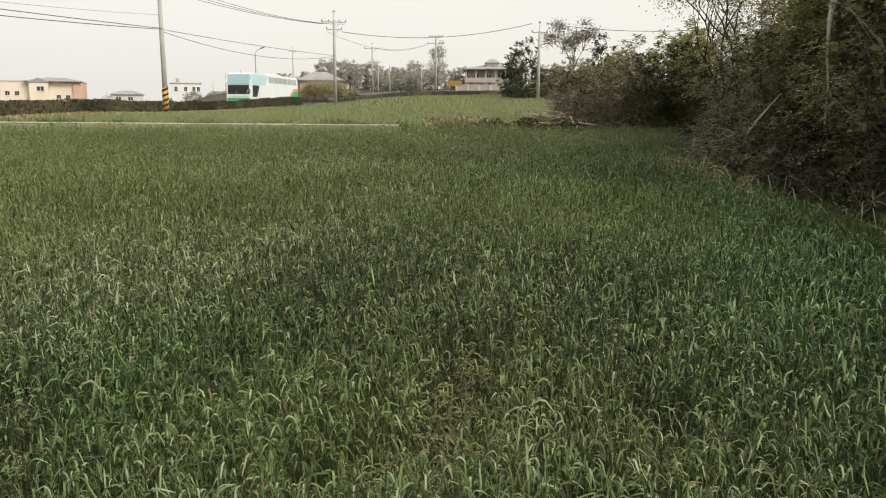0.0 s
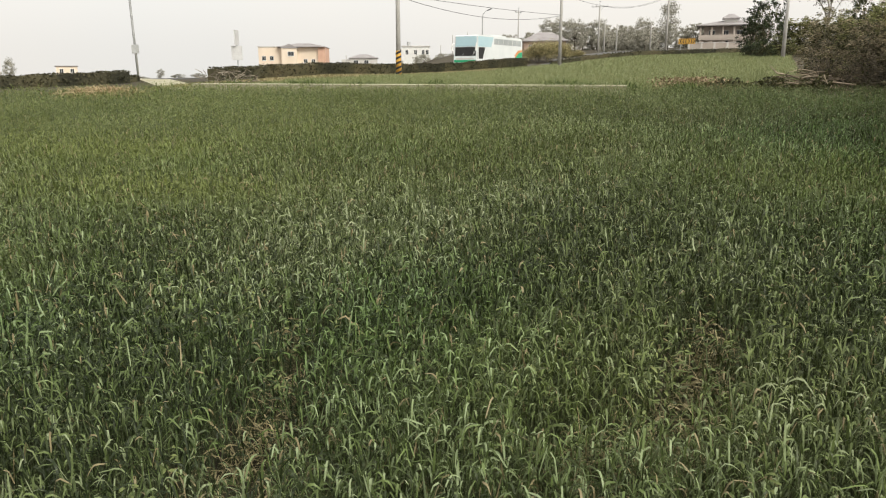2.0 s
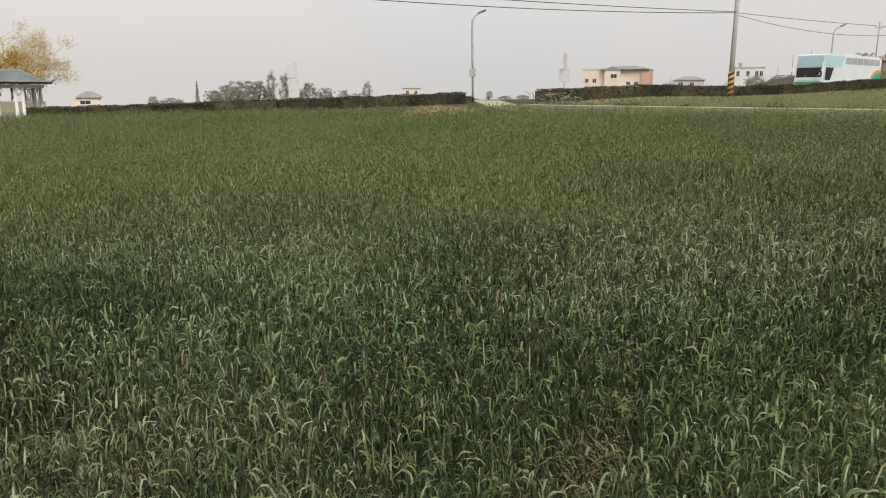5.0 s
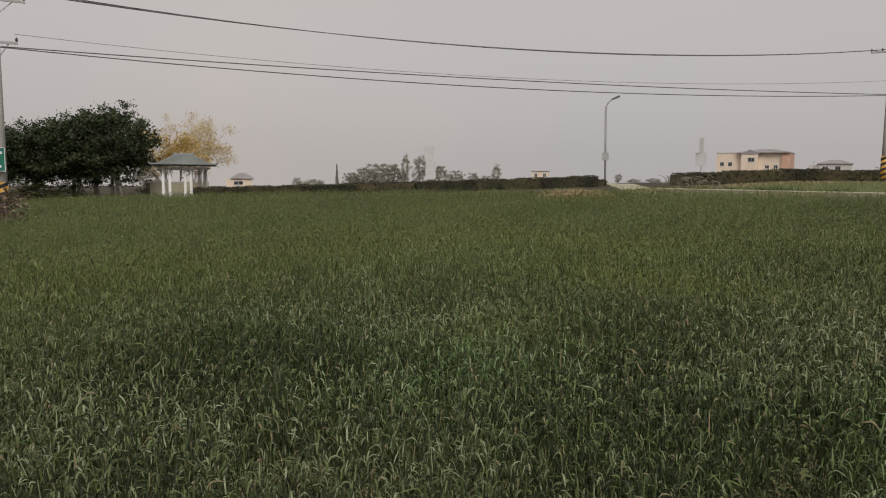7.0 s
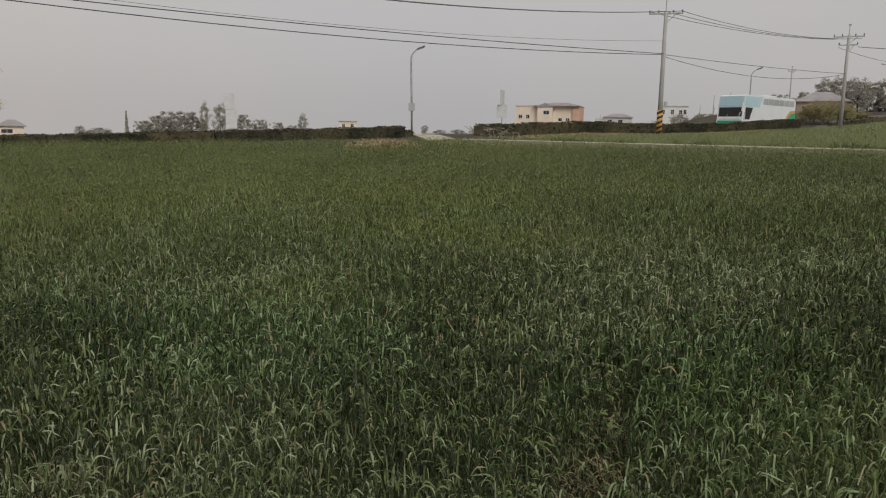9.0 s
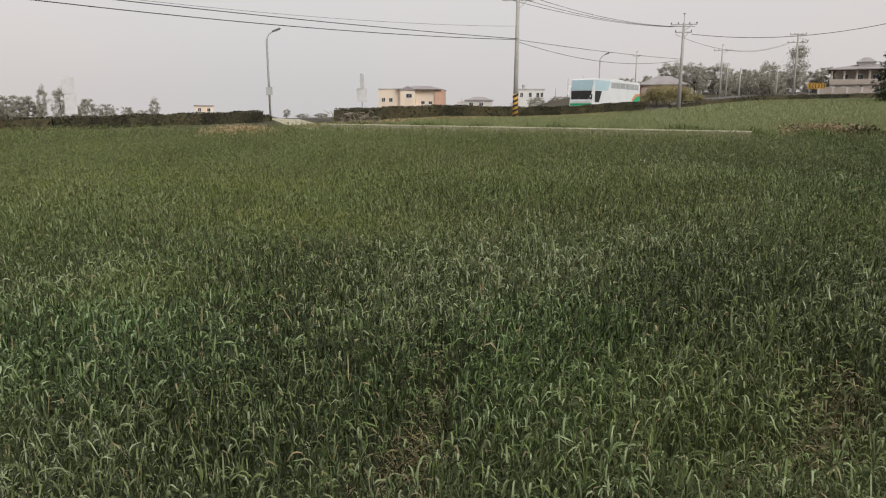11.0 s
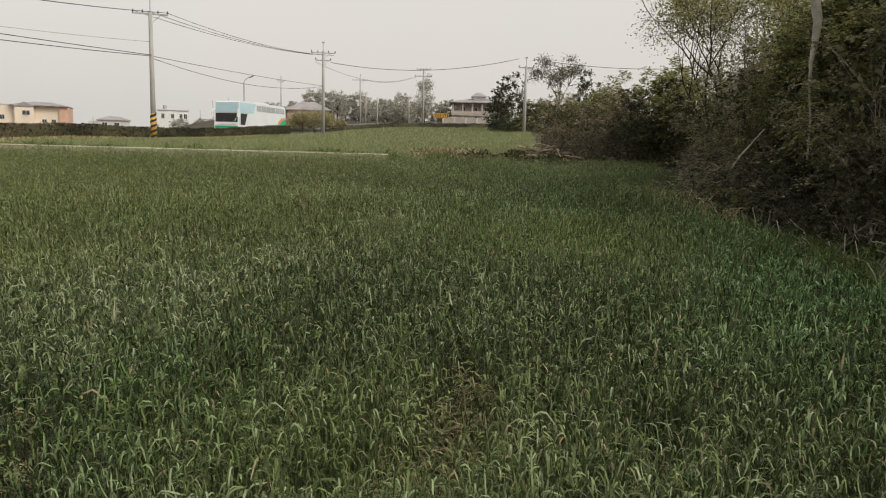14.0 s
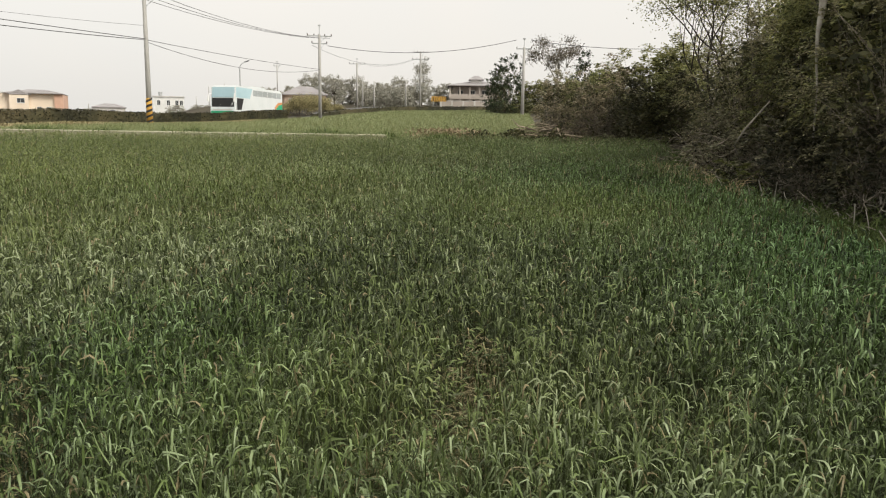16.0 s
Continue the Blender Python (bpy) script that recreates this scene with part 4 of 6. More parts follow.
R = np.random.default_rng(31)
TH = "field edge thicket"
near_a = make_bush(R, "thicket_shrub", "dense dark olive shrub with fine leaves", 3.0, 1.35, 120, 180, 0.039, M_BUSH, M_TWIG, TH, 0.3, 200, 0.0055, 2200, 0.125)
near_b = make_bush(R, "thicket_shrub", "tangled brownish shrub with many dead twigs", 3.0, 1.4, 105, 145, 0.038, M_BUSHBROWN, M_GREYTWIG, TH, 0.4, 420, 0.0055, 2200, 0.125)
near_c = make_bush(R, "thicket_shrub", "yellow-green shrub at the edge of the field", 3.0, 1.25, 105, 168, 0.039, M_BUSHY, M_TWIG, TH, 0.35, 200, 0.004, 2200, 0.125)
near_d = make_bush(R, "thicket_shrub", "green shrub with grey stems, leaf colour darkened as shade", 3.0, 1.35, 115, 165, 0.039, M_SHADE, M_GREYTWIG, TH, 0.35, 260, 0.0055, 2200, 0.125)
shrub_a = make_bush(R, "thicket_shrub", "dark olive rounded shrub further along the field", 3.0, 1.35, 120, 60, 0.07, M_BUSH, M_GREYTWIG, TH, 0.3, 170, 0.005, 1300, 0.16)
shrub_b = make_bush(R, "thicket_shrub", "brownish twiggy shrub further along the field", 3.0, 1.4, 110, 50, 0.066, M_BUSHBROWN, M_GREYTWIG, TH, 0.35, 260, 0.005, 1300, 0.16)
shrub_c = make_bush(R, "thicket_shrub", "yellow-green shrub further along the field", 3.0, 1.25, 110, 54, 0.07, M_BUSHY, M_BARK, TH, 0.35, 70, 0.006, 1300, 0.16)
# leaves take the shade colour, to darken the foot of the thicket
low_d = make_bush(R, "undergrowth_shrub", "low tangle of dead twigs and leaves darkened as shade", 1.0, 0.75, 70, 50, 0.04, M_UNDER, M_GREYTWIG, "undergrowth", 0.4, 240, 0.007, 500, 0.09)
low_e = make_bush(R, "undergrowth_shrub", "low brownish tangle of leaves and bleached twigs", 1.0, 0.75, 70, 60, 0.04, M_GREYLEAF, M_GREYTWIG, "undergrowth", 0.4, 300, 0.007, 350, 0.08)
place(low_e, 5.9, 13.9, 30, 0.75)
far_shrub = make_bush(R, "far_shrub", "dark rounded shrub tree far beyond the brush pile", 3.0, 1.35, 90, 30, 0.11, M_BUSH, M_BARK, "far shrubs", 0.3, 30, 0.008, 500, 0.22)
far_shrub_y = make_bush(R, "far_shrub", "yellow-green shrub far beyond the brush pile", 3.0, 1.35, 90, 30, 0.11, M_BUSHY, M_BARK, "far shrubs", 0.3, 30, 0.008, 500, 0.22)
far_dark = make_bush(R, "far_shrub", "dark green small tree behind the grey pole", 3.0, 1.3, 90, 36, 0.11, M_DARK, M_BARK, "far shrubs", 0.5, 30, 0.008, 300, 0.2)
place(far_dark, *at_bearing(-5.1, 99), 0, 1.0, 1.45)
place(far_shrub, *at_bearing(-13.6, 100), 0, 1.4, 1.5)
place(far_shrub_y, *at_bearing(-8.0, 106), 0, 1.4, 1.15)
place(near_a, 7.1, 12.4, 0, 1.2, 1.3)
place(near_b, 6.6, 10.2, 40, 1.0, 1.05)
place(near_c, 7.5, 11.6, 10, 1.4, 1.62)
place(shrub_a, 8.3, 18.6, 0, 1.0, 0.9)
place(shrub_b, 7.3, 17.0, 40, 1.0, 0.8)
place(shrub_c, 8.1, 15.0, 10, 1.3, 1.12)
place(low_d, 6.05, 9.2, 0, 0.8)
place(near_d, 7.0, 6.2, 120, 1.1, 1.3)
near = [near_a, near_b, near_c, near_d]
# leaf colour darkened so that the recess looks shaded
shrub_d = make_bush(R, "thicket_shrub", "shrub in a recess of the thicket, leaves darkened as shade", 3.0, 1.35, 110, 54, 0.07, M_UNDER, M_BARK, TH, 0.3, 70, 0.006, 1300, 0.16)
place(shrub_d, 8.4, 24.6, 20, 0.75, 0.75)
shrub_e = make_bush(R, "thicket_shrub", "umber shrub with bare grey stems at its foot", 3.0, 1.3, 95, 48, 0.066, M_UMBERLEAF, M_GREYTWIG, TH, 0.45, 330, 0.006, 500, 0.14)
place(shrub_e, 5.9, 28.2, 190, 0.8, 0.82)
kinds = [shrub_a, shrub_b, shrub_c, shrub_d, shrub_e]
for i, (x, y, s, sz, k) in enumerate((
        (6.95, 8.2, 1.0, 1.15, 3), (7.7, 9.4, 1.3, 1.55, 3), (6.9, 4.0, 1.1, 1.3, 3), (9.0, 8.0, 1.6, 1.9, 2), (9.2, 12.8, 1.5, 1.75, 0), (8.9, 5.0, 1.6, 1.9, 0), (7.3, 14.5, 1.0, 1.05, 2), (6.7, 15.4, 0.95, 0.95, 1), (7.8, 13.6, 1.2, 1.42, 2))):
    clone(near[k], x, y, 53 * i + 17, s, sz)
for i, (x, y, s, sz, k) in enumerate((
        (9.0, 20.6, 0.95, 0.85, 1), (9.8, 19.4, 1.1, 1.0, 2), (8.9, 16.8, 1.0, 0.85, 1), (7.8, 2.0, 1.6, 1.6, 0),
        (9.3, 22.6, 1.0, 0.85, 1), (8.8, 26.4, 1.1, 1.05, 2), (7.0, 25.4, 0.85, 0.72, 3), (6.4, 26.9, 0.85, 0.8, 4), (7.6, 28.0, 1.2, 1.1, 2), (8.7, 26.8, 1.2, 1.15, 2), (6.9, 27.4, 1.0, 1.02, 4), (8.6, 25.4, 1.1, 0.85, 0), (6.4, 30.4, 1.0, 0.88, 0),
        (5.3, 30.6, 0.85, 0.85, 4), (7.4, 32.5, 1.1, 1.02, 0), (5.7, 33.5, 0.9, 0.9, 1), (10.4, 16.5, 1.4, 0.95, 0), (10.8, 10.5, 1.8, 1.9, 0))):
    clone(kinds[k], x, y, 53 * i + 29, s, sz)
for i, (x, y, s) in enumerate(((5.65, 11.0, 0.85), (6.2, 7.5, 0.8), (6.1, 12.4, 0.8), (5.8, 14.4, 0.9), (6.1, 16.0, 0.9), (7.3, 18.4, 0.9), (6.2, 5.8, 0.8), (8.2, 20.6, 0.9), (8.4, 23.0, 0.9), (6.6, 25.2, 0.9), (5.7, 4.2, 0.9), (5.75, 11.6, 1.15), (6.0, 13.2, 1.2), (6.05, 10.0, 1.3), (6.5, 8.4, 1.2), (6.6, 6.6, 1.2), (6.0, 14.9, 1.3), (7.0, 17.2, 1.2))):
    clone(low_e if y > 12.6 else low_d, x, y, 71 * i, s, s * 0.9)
mound = make_bush(R, "edge_shrub", "low mossy green shrub at the crop's edge", 1.0, 0.9, 70, 80, 0.04, M_MOSS, M_GREYTWIG, "", 0.3, 40, 0.006, 300, 0.08)
place(mound, 5.1, 12.7, 0, 0.8, 0.62)
tall_tree = make_tree(R, "thicket_tree", "leafy grey-stemmed tree rising behind the thicket", "tree", 6.0, 3, 3, M_BUSHY, M_BARK, 0.055, 130, 0.26, 0.025, 0.3, "thicket trees", first=0.36)
place(tall_tree, 8.2, 13.4, 0, 1.0)
for i, (x, y, s) in enumerate(((8.0, 10.0, 1.05), (9.4, 11.6, 1.1), (8.6, 7.0, 1.1), (9.2, 15.2, 0.9), (7.8, 4.4, 1.0))):
    clone(tall_tree, x, y, 77 * i + 30, s)
open_tree = make_tree(np.random.default_rng(74), "open_crowned_tree", "slender tree with bare dark limbs and sparse pale leaves", "tree", 6.3, 6, 4, M_BUSHY, M_BLACKBARK, 0.062, 190, 0.25, 0.045, 0.45, "", first=0.25, lift=0.08, keep=0.8)
place(open_tree, 8.3, 20.6, 30, 1.0)


def umbrella_tree(rng, height, radius):
    """Pale forked trunk under a flat, layered, airy crown."""
    t = thing("open_crowned_tree", "pale forked tree with a thin flat layered crown", "tree")
    g, fork = Geo(), Vector((0.1, 0, height * 0.36))
    g.tube([(0, 0, -0.3), (0.05, 0, height * 0.18), fork], [0.15, 0.13, 0.11], 8)
    pads = []
    for i in range(26):
        a, r = 2.4 * i, radius * math.sqrt((i + 0.5) / 26)
        pads.append(Vector((math.cos(a) * r, math.sin(a) * r, height * (0.93 - 0.18 * (r / radius) ** 2 + rng.uniform(-0.2, 0.1)))))
    forks = [fork + Vector((math.cos(a) * radius * 0.32, math.sin(a) * radius * 0.32, height * rng.uniform(0.2, 0.3))) for a in (0.2, 1.7, 3.3, 4.6)]
    for f in forks:
        g.tube([fork, fork.lerp(f, 0.5) + Vector((rng.normal(0, 0.1), 0, 0.1)), f], [0.1, 0.075, 0.055], 6)
    for p in pads:
        f = min(forks, key=lambda q: (q - p).length)
        m = f.lerp(p, 0.55) + Vector((rng.normal(0, 0.15), rng.normal(0, 0.15), 0.03 * height))
        g.tube([f, m, p], [0.045, 0.03, 0.012], 5)
    part("trunk", g, M_PALEBARK, t, smooth=True)
    c = np.concatenate([np.array(p) + rng.normal(0, 1, (230, 3)) * np.array([0.42, 0.42, 0.24]) for p in pads if rng.uniform() < 0.85])
    part("crown", array_mesh("crown", *leaves(rng, c, 0.17, half=0.2), M_UMBER, False), None, t)
    return t


place(umbrella_tree(np.random.default_rng(72), 7.9, 2.9), *at_bearing(-9.6, 101), 0, 1.0)
for i, (deg, d, k, s, sz) in enumerate(((-5.5, 97, 3, 1.0, 1.75), (-6.4, 99, 3, 1.05, 1.9), (-7.3, 104, 2, 1.1, 1.15), (-8.6, 104, 2, 1.3, 1.1), (-10.6, 100, 2, 1.2, 1.25), (-11.6, 97, 3, 1.0, 1.95), (-12.6, 98, 0, 1.5, 1.6), (-9.7, 98, 2, 1.3, 0.95), (-10.0, 96, 1, 1.3, 0.8), (-5.8, 92, 3, 0.8, 0.5), (-7.0, 96, 1, 1.2, 0.6))):
    clone((far_shrub, far_shrub, far_shrub_y, far_dark)[k], *at_bearing(deg, d), 67 * i, s, sz)


# ---- brush pile and litter at the edge of the field ----
def stick_heap(rng, name, label, n, x0, x1, y0, y1, high, length, mat, rad=0.012, rise=0.8):
    g = Geo()
    for i in range(n):
        x, y = rng.uniform(x0, x1), rng.uniform(y0, y1)
        z = land1(x, y) + rng.uniform(0, 1) ** 1.5 * high
        a, e, l = rng.uniform(0, 2 * math.pi), rng.uniform(-0.4, rise), length * rng.uniform(0.4, 1.2)
        p = [(x, y, z)]
        for j in range(3):
            a += rng.normal(0, 0.55)
            q = p[-1]
            p.append((q[0] + math.cos(a) * math.cos(e) * l / 3, q[1] + math.sin(a) * math.cos(e) * l / 3, q[2] + math.sin(e) * l / 3))
            e += rng.normal(-0.1, 0.2)
        p = [(q[0], q[1], max(q[2], land1(q[0], q[1]) + 0.01)) for q in p]
        r = rad * rng.uniform(0.6, 1.8)
        g.tube(p, [r, r * 0.85, r * 0.7, r * 0.4], 4)
    return tagged(new(name, g.mesh(name, mat)), label, "brushwood", kind="stuff")


R = np.random.default_rng(43)
stick_heap(R, "dead_twigs", "pale dead twigs against the hedge's end", 90, -23.6, -20.6, 33.6, 34.8, 0.7, 0.9, M_GREYTWIG, 0.016)
R = np.random.default_rng(41)
stick_heap(R, "brush_pile", "heap of cut grey-brown branches at the field corner", 130, 3.5, 5.2, 26.9, 28.6, 0.55, 1.3, M_WARMTWIG, 0.018, 0.2)
stick_heap(R, "dead_branches", "dead pale twigs and roots under the thicket", 420, 4.9, 6.8, 5.0, 17.0, 0.35, 0.4, M_GREYTWIG, 0.005)
stick_heap(R, "dead_branches", "grey-brown tangle of dead twigs at the thicket's corner", 560, 5.2, 6.7, 13.3, 17.0, 0.95, 0.34, M_GREYTWIG, 0.0055)
stick_heap(R, "dead_branches", "pale bleached sticks along the field edge", 110, 5.2, 6.1, 8.6, 16.0, 0.22, 0.28, M_PALEBARK, 0.004)
g = Geo()
for i in range(34):
    y = R.uniform(5.5, 13.0)
    x = float(edge_x(y)) + R.uniform(0.28, 0.7)
    z, h_ = land1(x, y), R.uniform(0.12, 0.42)
    lx, ly = R.normal(0, 0.16), R.normal(0, 0.16)
    r_ = R.uniform(0.004, 0.011)
    g.tube([(x, y, z - 0.05), (x + lx * 0.5, y + ly * 0.5, z + h_ * 0.6), (x + lx, y + ly, z + h_)], [r_, r_ * 0.85, r_ * 0.7], 6)
tagged(new("cut_stems", g.mesh("cut_stems", M_PALEBARK)), "short pale cut stems at the thicket's foot", "stems", kind="stuff")
pile_leaf = np.stack([R.uniform(1.2, 5.0, 5200), R.uniform(26.6, 28.4, 5200), np.zeros(5200)], 1)
pile_leaf[:, 2] = land(pile_leaf[:, 0], pile_leaf[:, 1]) + R.uniform(0, 1, 5200) ** 1.6 * (0.22 + 0.3 * np.abs(np.sin(pile_leaf[:, 0] * 2.3 + 0.6)) * np.abs(np.sin(pile_leaf[:, 1] * 1.9)))
tagged(new("pile_leaves", array_mesh("pile_leaves", *leaves(R, pile_leaf, 0.12), M_INNER, False)), "dark olive leaves on the cut branches", "leaves", kind="stuff")
red = np.stack([R.normal(0.6, 0.55, 2200), R.uniform(26.2, 28.2, 2200), np.zeros(2200)], 1)
red[:, 2] = land(red[:, 0], red[:, 1]) + R.uniform(0, 1, 2200) ** 1.5 * 0.5
tagged(new("dry_litter", array_mesh("dry_litter", *leaves(R, red, 0.1), material("rust_litter", (0.2, 0.15, 0.09), (0.33, 0.25, 0.155), 0.9, 2, 20, 0, island=0.6), False)), "rust-brown dry leaves beside the brush pile", "leaves", kind="stuff")


def straw(rng, name, label, x, y, length, wide, mat=None, lean=(0.5, 1.5)):
    base = np.stack([x, y, land(x, y)], 1)
    n = len(x)
    sets = [blades(rng, base, length * rng.uniform(0.6, 1.2, n), np.full(n, wide), rng.uniform(*lean, n), rng.uniform(-0.8, 0.8, n), 3)]
    return tagged(new(name, array_mesh(name, *join(sets), mat or M_STRAW)), label, "grass", kind="stuff")


n = 3600
straw(R, "dry_grass", "tawny dry grass at the far field corner", R.normal(-21.3, 0.6, n), R.normal(24.2, 0.45, n), 0.6, 0.035, M_TAWNY)
yy = R.uniform(10.6, 16, 700)
straw(R, "dry_grass", "bleached straw along the thicket's foot", edge_x(yy) + 0.22 + 0.08 * np.sin(yy * 2.3) + R.normal(0, 0.06, 700), yy, 0.3, 0.01, M_BLEACH, (0.1, 1.1))
xx = R.uniform(-23.5, -14, 12000)
straw(R, "dry_grass", "dry tawny verge in front of the hedge", xx, np.interp(xx, [-23.7, -13.2], [35.3, 68]) - 4.2 + R.normal(0, 2.0, 12000), 0.24, 0.05, M_DRYVERGE)
yy = R.uniform(3, 22, 15000)
xx = edge_x(yy) + 0.05 + R.gamma(1.8, 0.4, 15000)
straw(R, "verge_grass", "olive grass between crop and thicket", xx, yy, 0.26, 0.012, M_VERGE)
yy = R.uniform(5.2, 12.6, 26000)
xx = edge_x(yy) - 0.75 + R.uniform(0, 1, 26000) * (1.55 - 0.5 * smooth(9.5, 12.5, yy))
thin = (R.uniform(0, 1, 26000) < 0.3 + 0.7 * smooth(7.3, 8.4, yy)) & ~in_field(xx + 0.15, yy)
xx, yy = xx[thin], yy[thin]
base = np.stack([xx, yy, land(xx, yy)], 1)
tall = R.uniform(0.12, 0.3, len(xx)) * (0.45 + 0.55 * smooth(7.2, 8.6, yy)) * (1 - 0.45 * smooth(0.35, 0.85, xx - edge_x(yy)))
tagged(new("field_grass", array_mesh("field_grass", *blades(R, base, tall, R.uniform(0.004, 0.008, len(xx)), R.uniform(1.0, 1.55, len(xx)), R.uniform(0.2, 1.4, len(xx)), 2), M_FINEGRASS)), "fine soft green grass between the oats and the thicket", "grass", kind="stuff")
yy = R.uniform(4, 20, 16000)
lit = np.stack([edge_x(yy) + 0.5 + R.gamma(2.0, 0.7, 16000), yy, np.zeros(16000)], 1)
lit[:, 2] = land(lit[:, 0], lit[:, 1]) + 0.02 + R.uniform(0, 0.05, 16000)
# litter brown is darkened to carry the shadow under the shrubs
tagged(new("leaf_litter", array_mesh("leaf_litter", *leaves(R, lit, 0.07), material("shade_brown_litter", (0.028, 0.026, 0.016), (0.085, 0.072, 0.045), 0.95, 1.2, 14, 0, island=0.6), False)), "brown leaf litter under the shrubs, darkened as shade", "leaves", kind="stuff")

bx_, by_ = [], []
for cx, cy, r in BARE:
    m = int(1300 * r)
    bx_.append(R.normal(cx, r * 0.7, m)), by_.append(R.normal(cy, r * 0.7, m))
bx_, by_ = np.concatenate(bx_), np.concatenate(by_)
base = np.stack([bx_, by_, land(bx_, by_) + R.uniform(0.0, 0.2, len(bx_))], 1)
tagged(new("stubble", array_mesh("stubble", *blades(R, base, R.uniform(0.04, 0.16, len(bx_)), R.uniform(0.004, 0.009, len(bx_)), R.uniform(-0.1, 1.2, len(bx_)), R.uniform(-0.6, 0.3, len(bx_)), 3), M_STUBBLE)), "tan dead leaves and straw in thin spots of the crop", "straw", kind="stuff")

# weeds among the crop
wx, wy = [], []
for cx, cy, r, n in ((-0.6, 3.0, 0.5, 16), (-1.2, 3.6, 0.4, 14), (0.2, 3.3, 0.4, 12), (-2.3, 3.5, 0.7, 16), (-3.6, 4.1, 0.8, 14), (-2.8, 5.2, 0.8, 12), (0.4, 4.1, 0.5, 10), (-0.9, 4.6, 0.7, 10), (1.1, 2.9, 0.5, 10)):
    wx.append(R.normal(cx, r, n)), wy.append(R.normal(cy, r, n))
wx, wy = np.concatenate(wx), np.concatenate(wy)
ok = in_field(wx, wy)
wx, wy = wx[ok], wy[ok]
wsets = []
for i in range(16):
    wx2, wy2 = wx + R.normal(0, 0.03, len(wx)), wy + R.normal(0, 0.03, len(wx))
    root = np.stack([wx2, wy2, land(wx, wy) + R.uniform(0.25, 0.44, len(wx))], 1)
    wsets.append(blades(R, root, R.uniform(0.025, 0.05, len(wx)), R.uniform(0.008, 0.014, len(wx)), R.uniform(0.1, 0.9, len(wx)), R.uniform(-0.7, 0.2, len(wx)), 3))
tagged(new("weeds", array_mesh("weeds", *join(wsets), M_WEED)), "pale green broad-leaved weeds among the oats", "weeds", kind="stuff")

# pale trunk, stripped branch and stalks
g = Geo()
tx, ty = 6.12, 11.75
tz = land1(tx, ty)
rise_ = (-0.2, 0.8, 1.5, 2.0, 2.4, 2.75, 3.05, 3.35, 3.65, 4.0, 5.4)
sway = (0.0, -0.03, 0.03, 0.0, 0.02, 0.1, 0.14, 0.07, 0.0, 0.05, 0.0)
g.tube([(tx - 0.075 * z_ + w_, ty + 0.4 * w_, tz + z_) for z_, w_ in zip(rise_, sway)], [0.018, 0.014, 0.015, 0.02, 0.03, 0.052, 0.07, 0.074, 0.066, 0.06, 0.045], 10)
pt = thing("pale_tree", "bare pale grey trunk rising through the thicket", "tree")
part("trunk", g, M_PALEBARK, pt, smooth=True)
line = [(4.65, 7.2), (4.85, 7.13), (5.03, 7.06), (5.4, 6.95), (5.9, 6.8)]
g = Geo().tube([(x, y, land1(x, y) + 0.13) for x, y in line], [0.017, 0.024, 0.022, 0.024, 0.02], 8)
tagged(new("fallen_branch", g.mesh("fallen_branch", M_BLEACH, True)), "thin pale stripped branch lying at the field edge", "branch")
g, sx, sy = Geo(), 5.52, 10.9
while sy > 8.7:         # bleached sticks fallen in a broken row at the edge of the grass
    l = R.uniform(0.12, 0.34)
    ex, ey = sx - 0.1 * l + R.normal(0, 0.05), sy - l
    mx, my = (sx + ex) / 2 + R.normal(0, 0.02), (sy + ey) / 2
    r_ = R.uniform(0.006, 0.014)
    g.tube([(sx, sy, land1(sx, sy) + 0.05), (mx, my, land1(mx, my) + R.uniform(0.05, 0.12)), (ex, ey, land1(ex, ey) + R.uniform(0.03, 0.1))], [r_, r_ * 0.9, r_ * 0.7], 5)
    sx, sy = ex + R.normal(0, 0.04), ey + R.uniform(-0.04, 0.08)
for px_, py_, h_ in ((5.62, 11.85, 0.3), (5.5, 11.3, 0.2), (5.75, 9.4, 0.26), (5.6, 10.5, 0.16)):
    z = land1(px_, py_)
    g.tube([(px_, py_, z - 0.05), (px_ + 0.02, py_, z + h_ * 0.5), (px_ - 0.01, py_, z + h_)], [0.022, 0.018, 0.015], 6)
tagged(new("fallen_sticks", g.mesh("fallen_sticks", M_PALEBARK)), "bleached sticks and stubs in a row beside the grass", "brushwood", kind="stuff")
yy = R.uniform(10.4, 14.4, 360)
straw(R, "lodged_straw", "tawny lodged straw along the crop's edge", edge_x(yy) - 0.27 + 0.04 * np.sin(yy * 3) + R.normal(0, 0.03, 360), yy, 0.7, 0.012, M_TAWNY, (0.7, 1.4))
g = Geo().tube([(6.1, 13.9, land1(6.1, 13.9) - 0.05), (5.75, 13.65, 1.1), (5.5, 13.45, 1.42), (5.64, 13.35, 1.72), (5.72, 13.28, 1.85), (5.95, 13.15, 2.2)], [0.007, 0.008, 0.01, 0.019, 0.017, 0.01], 6)
tagged(new("dead_branch", g.mesh("dead_branch", M_PALEBARK, True)), "pale dead branch leaning in the thicket", "branch")


# ---- buildings ----
def window(parent, x, z, w, h, y=-0.02, trim_mat=M_WHITE):
    win = part("window", Geo().box(x - w / 2 - 0.08, y - 0.05, z - 0.08, x + w / 2 + 0.08, y + 0.0, z + h + 0.08), trim_mat, parent)
    part("pane", Geo().box(x - w / 2, y - 0.058, z, x - 0.03, y - 0.03, z + h), M_WINDOW, win)
    part("pane", Geo().box(x + 0.03, y - 0.058, z, x + w / 2, y - 0.03, z + h), M_WINDOW, win)
    part("sill", Geo().box(x - w / 2 - 0.12, y - 0.12, z - 0.16, x + w / 2 + 0.12, y, z - 0.08), trim_mat, win)


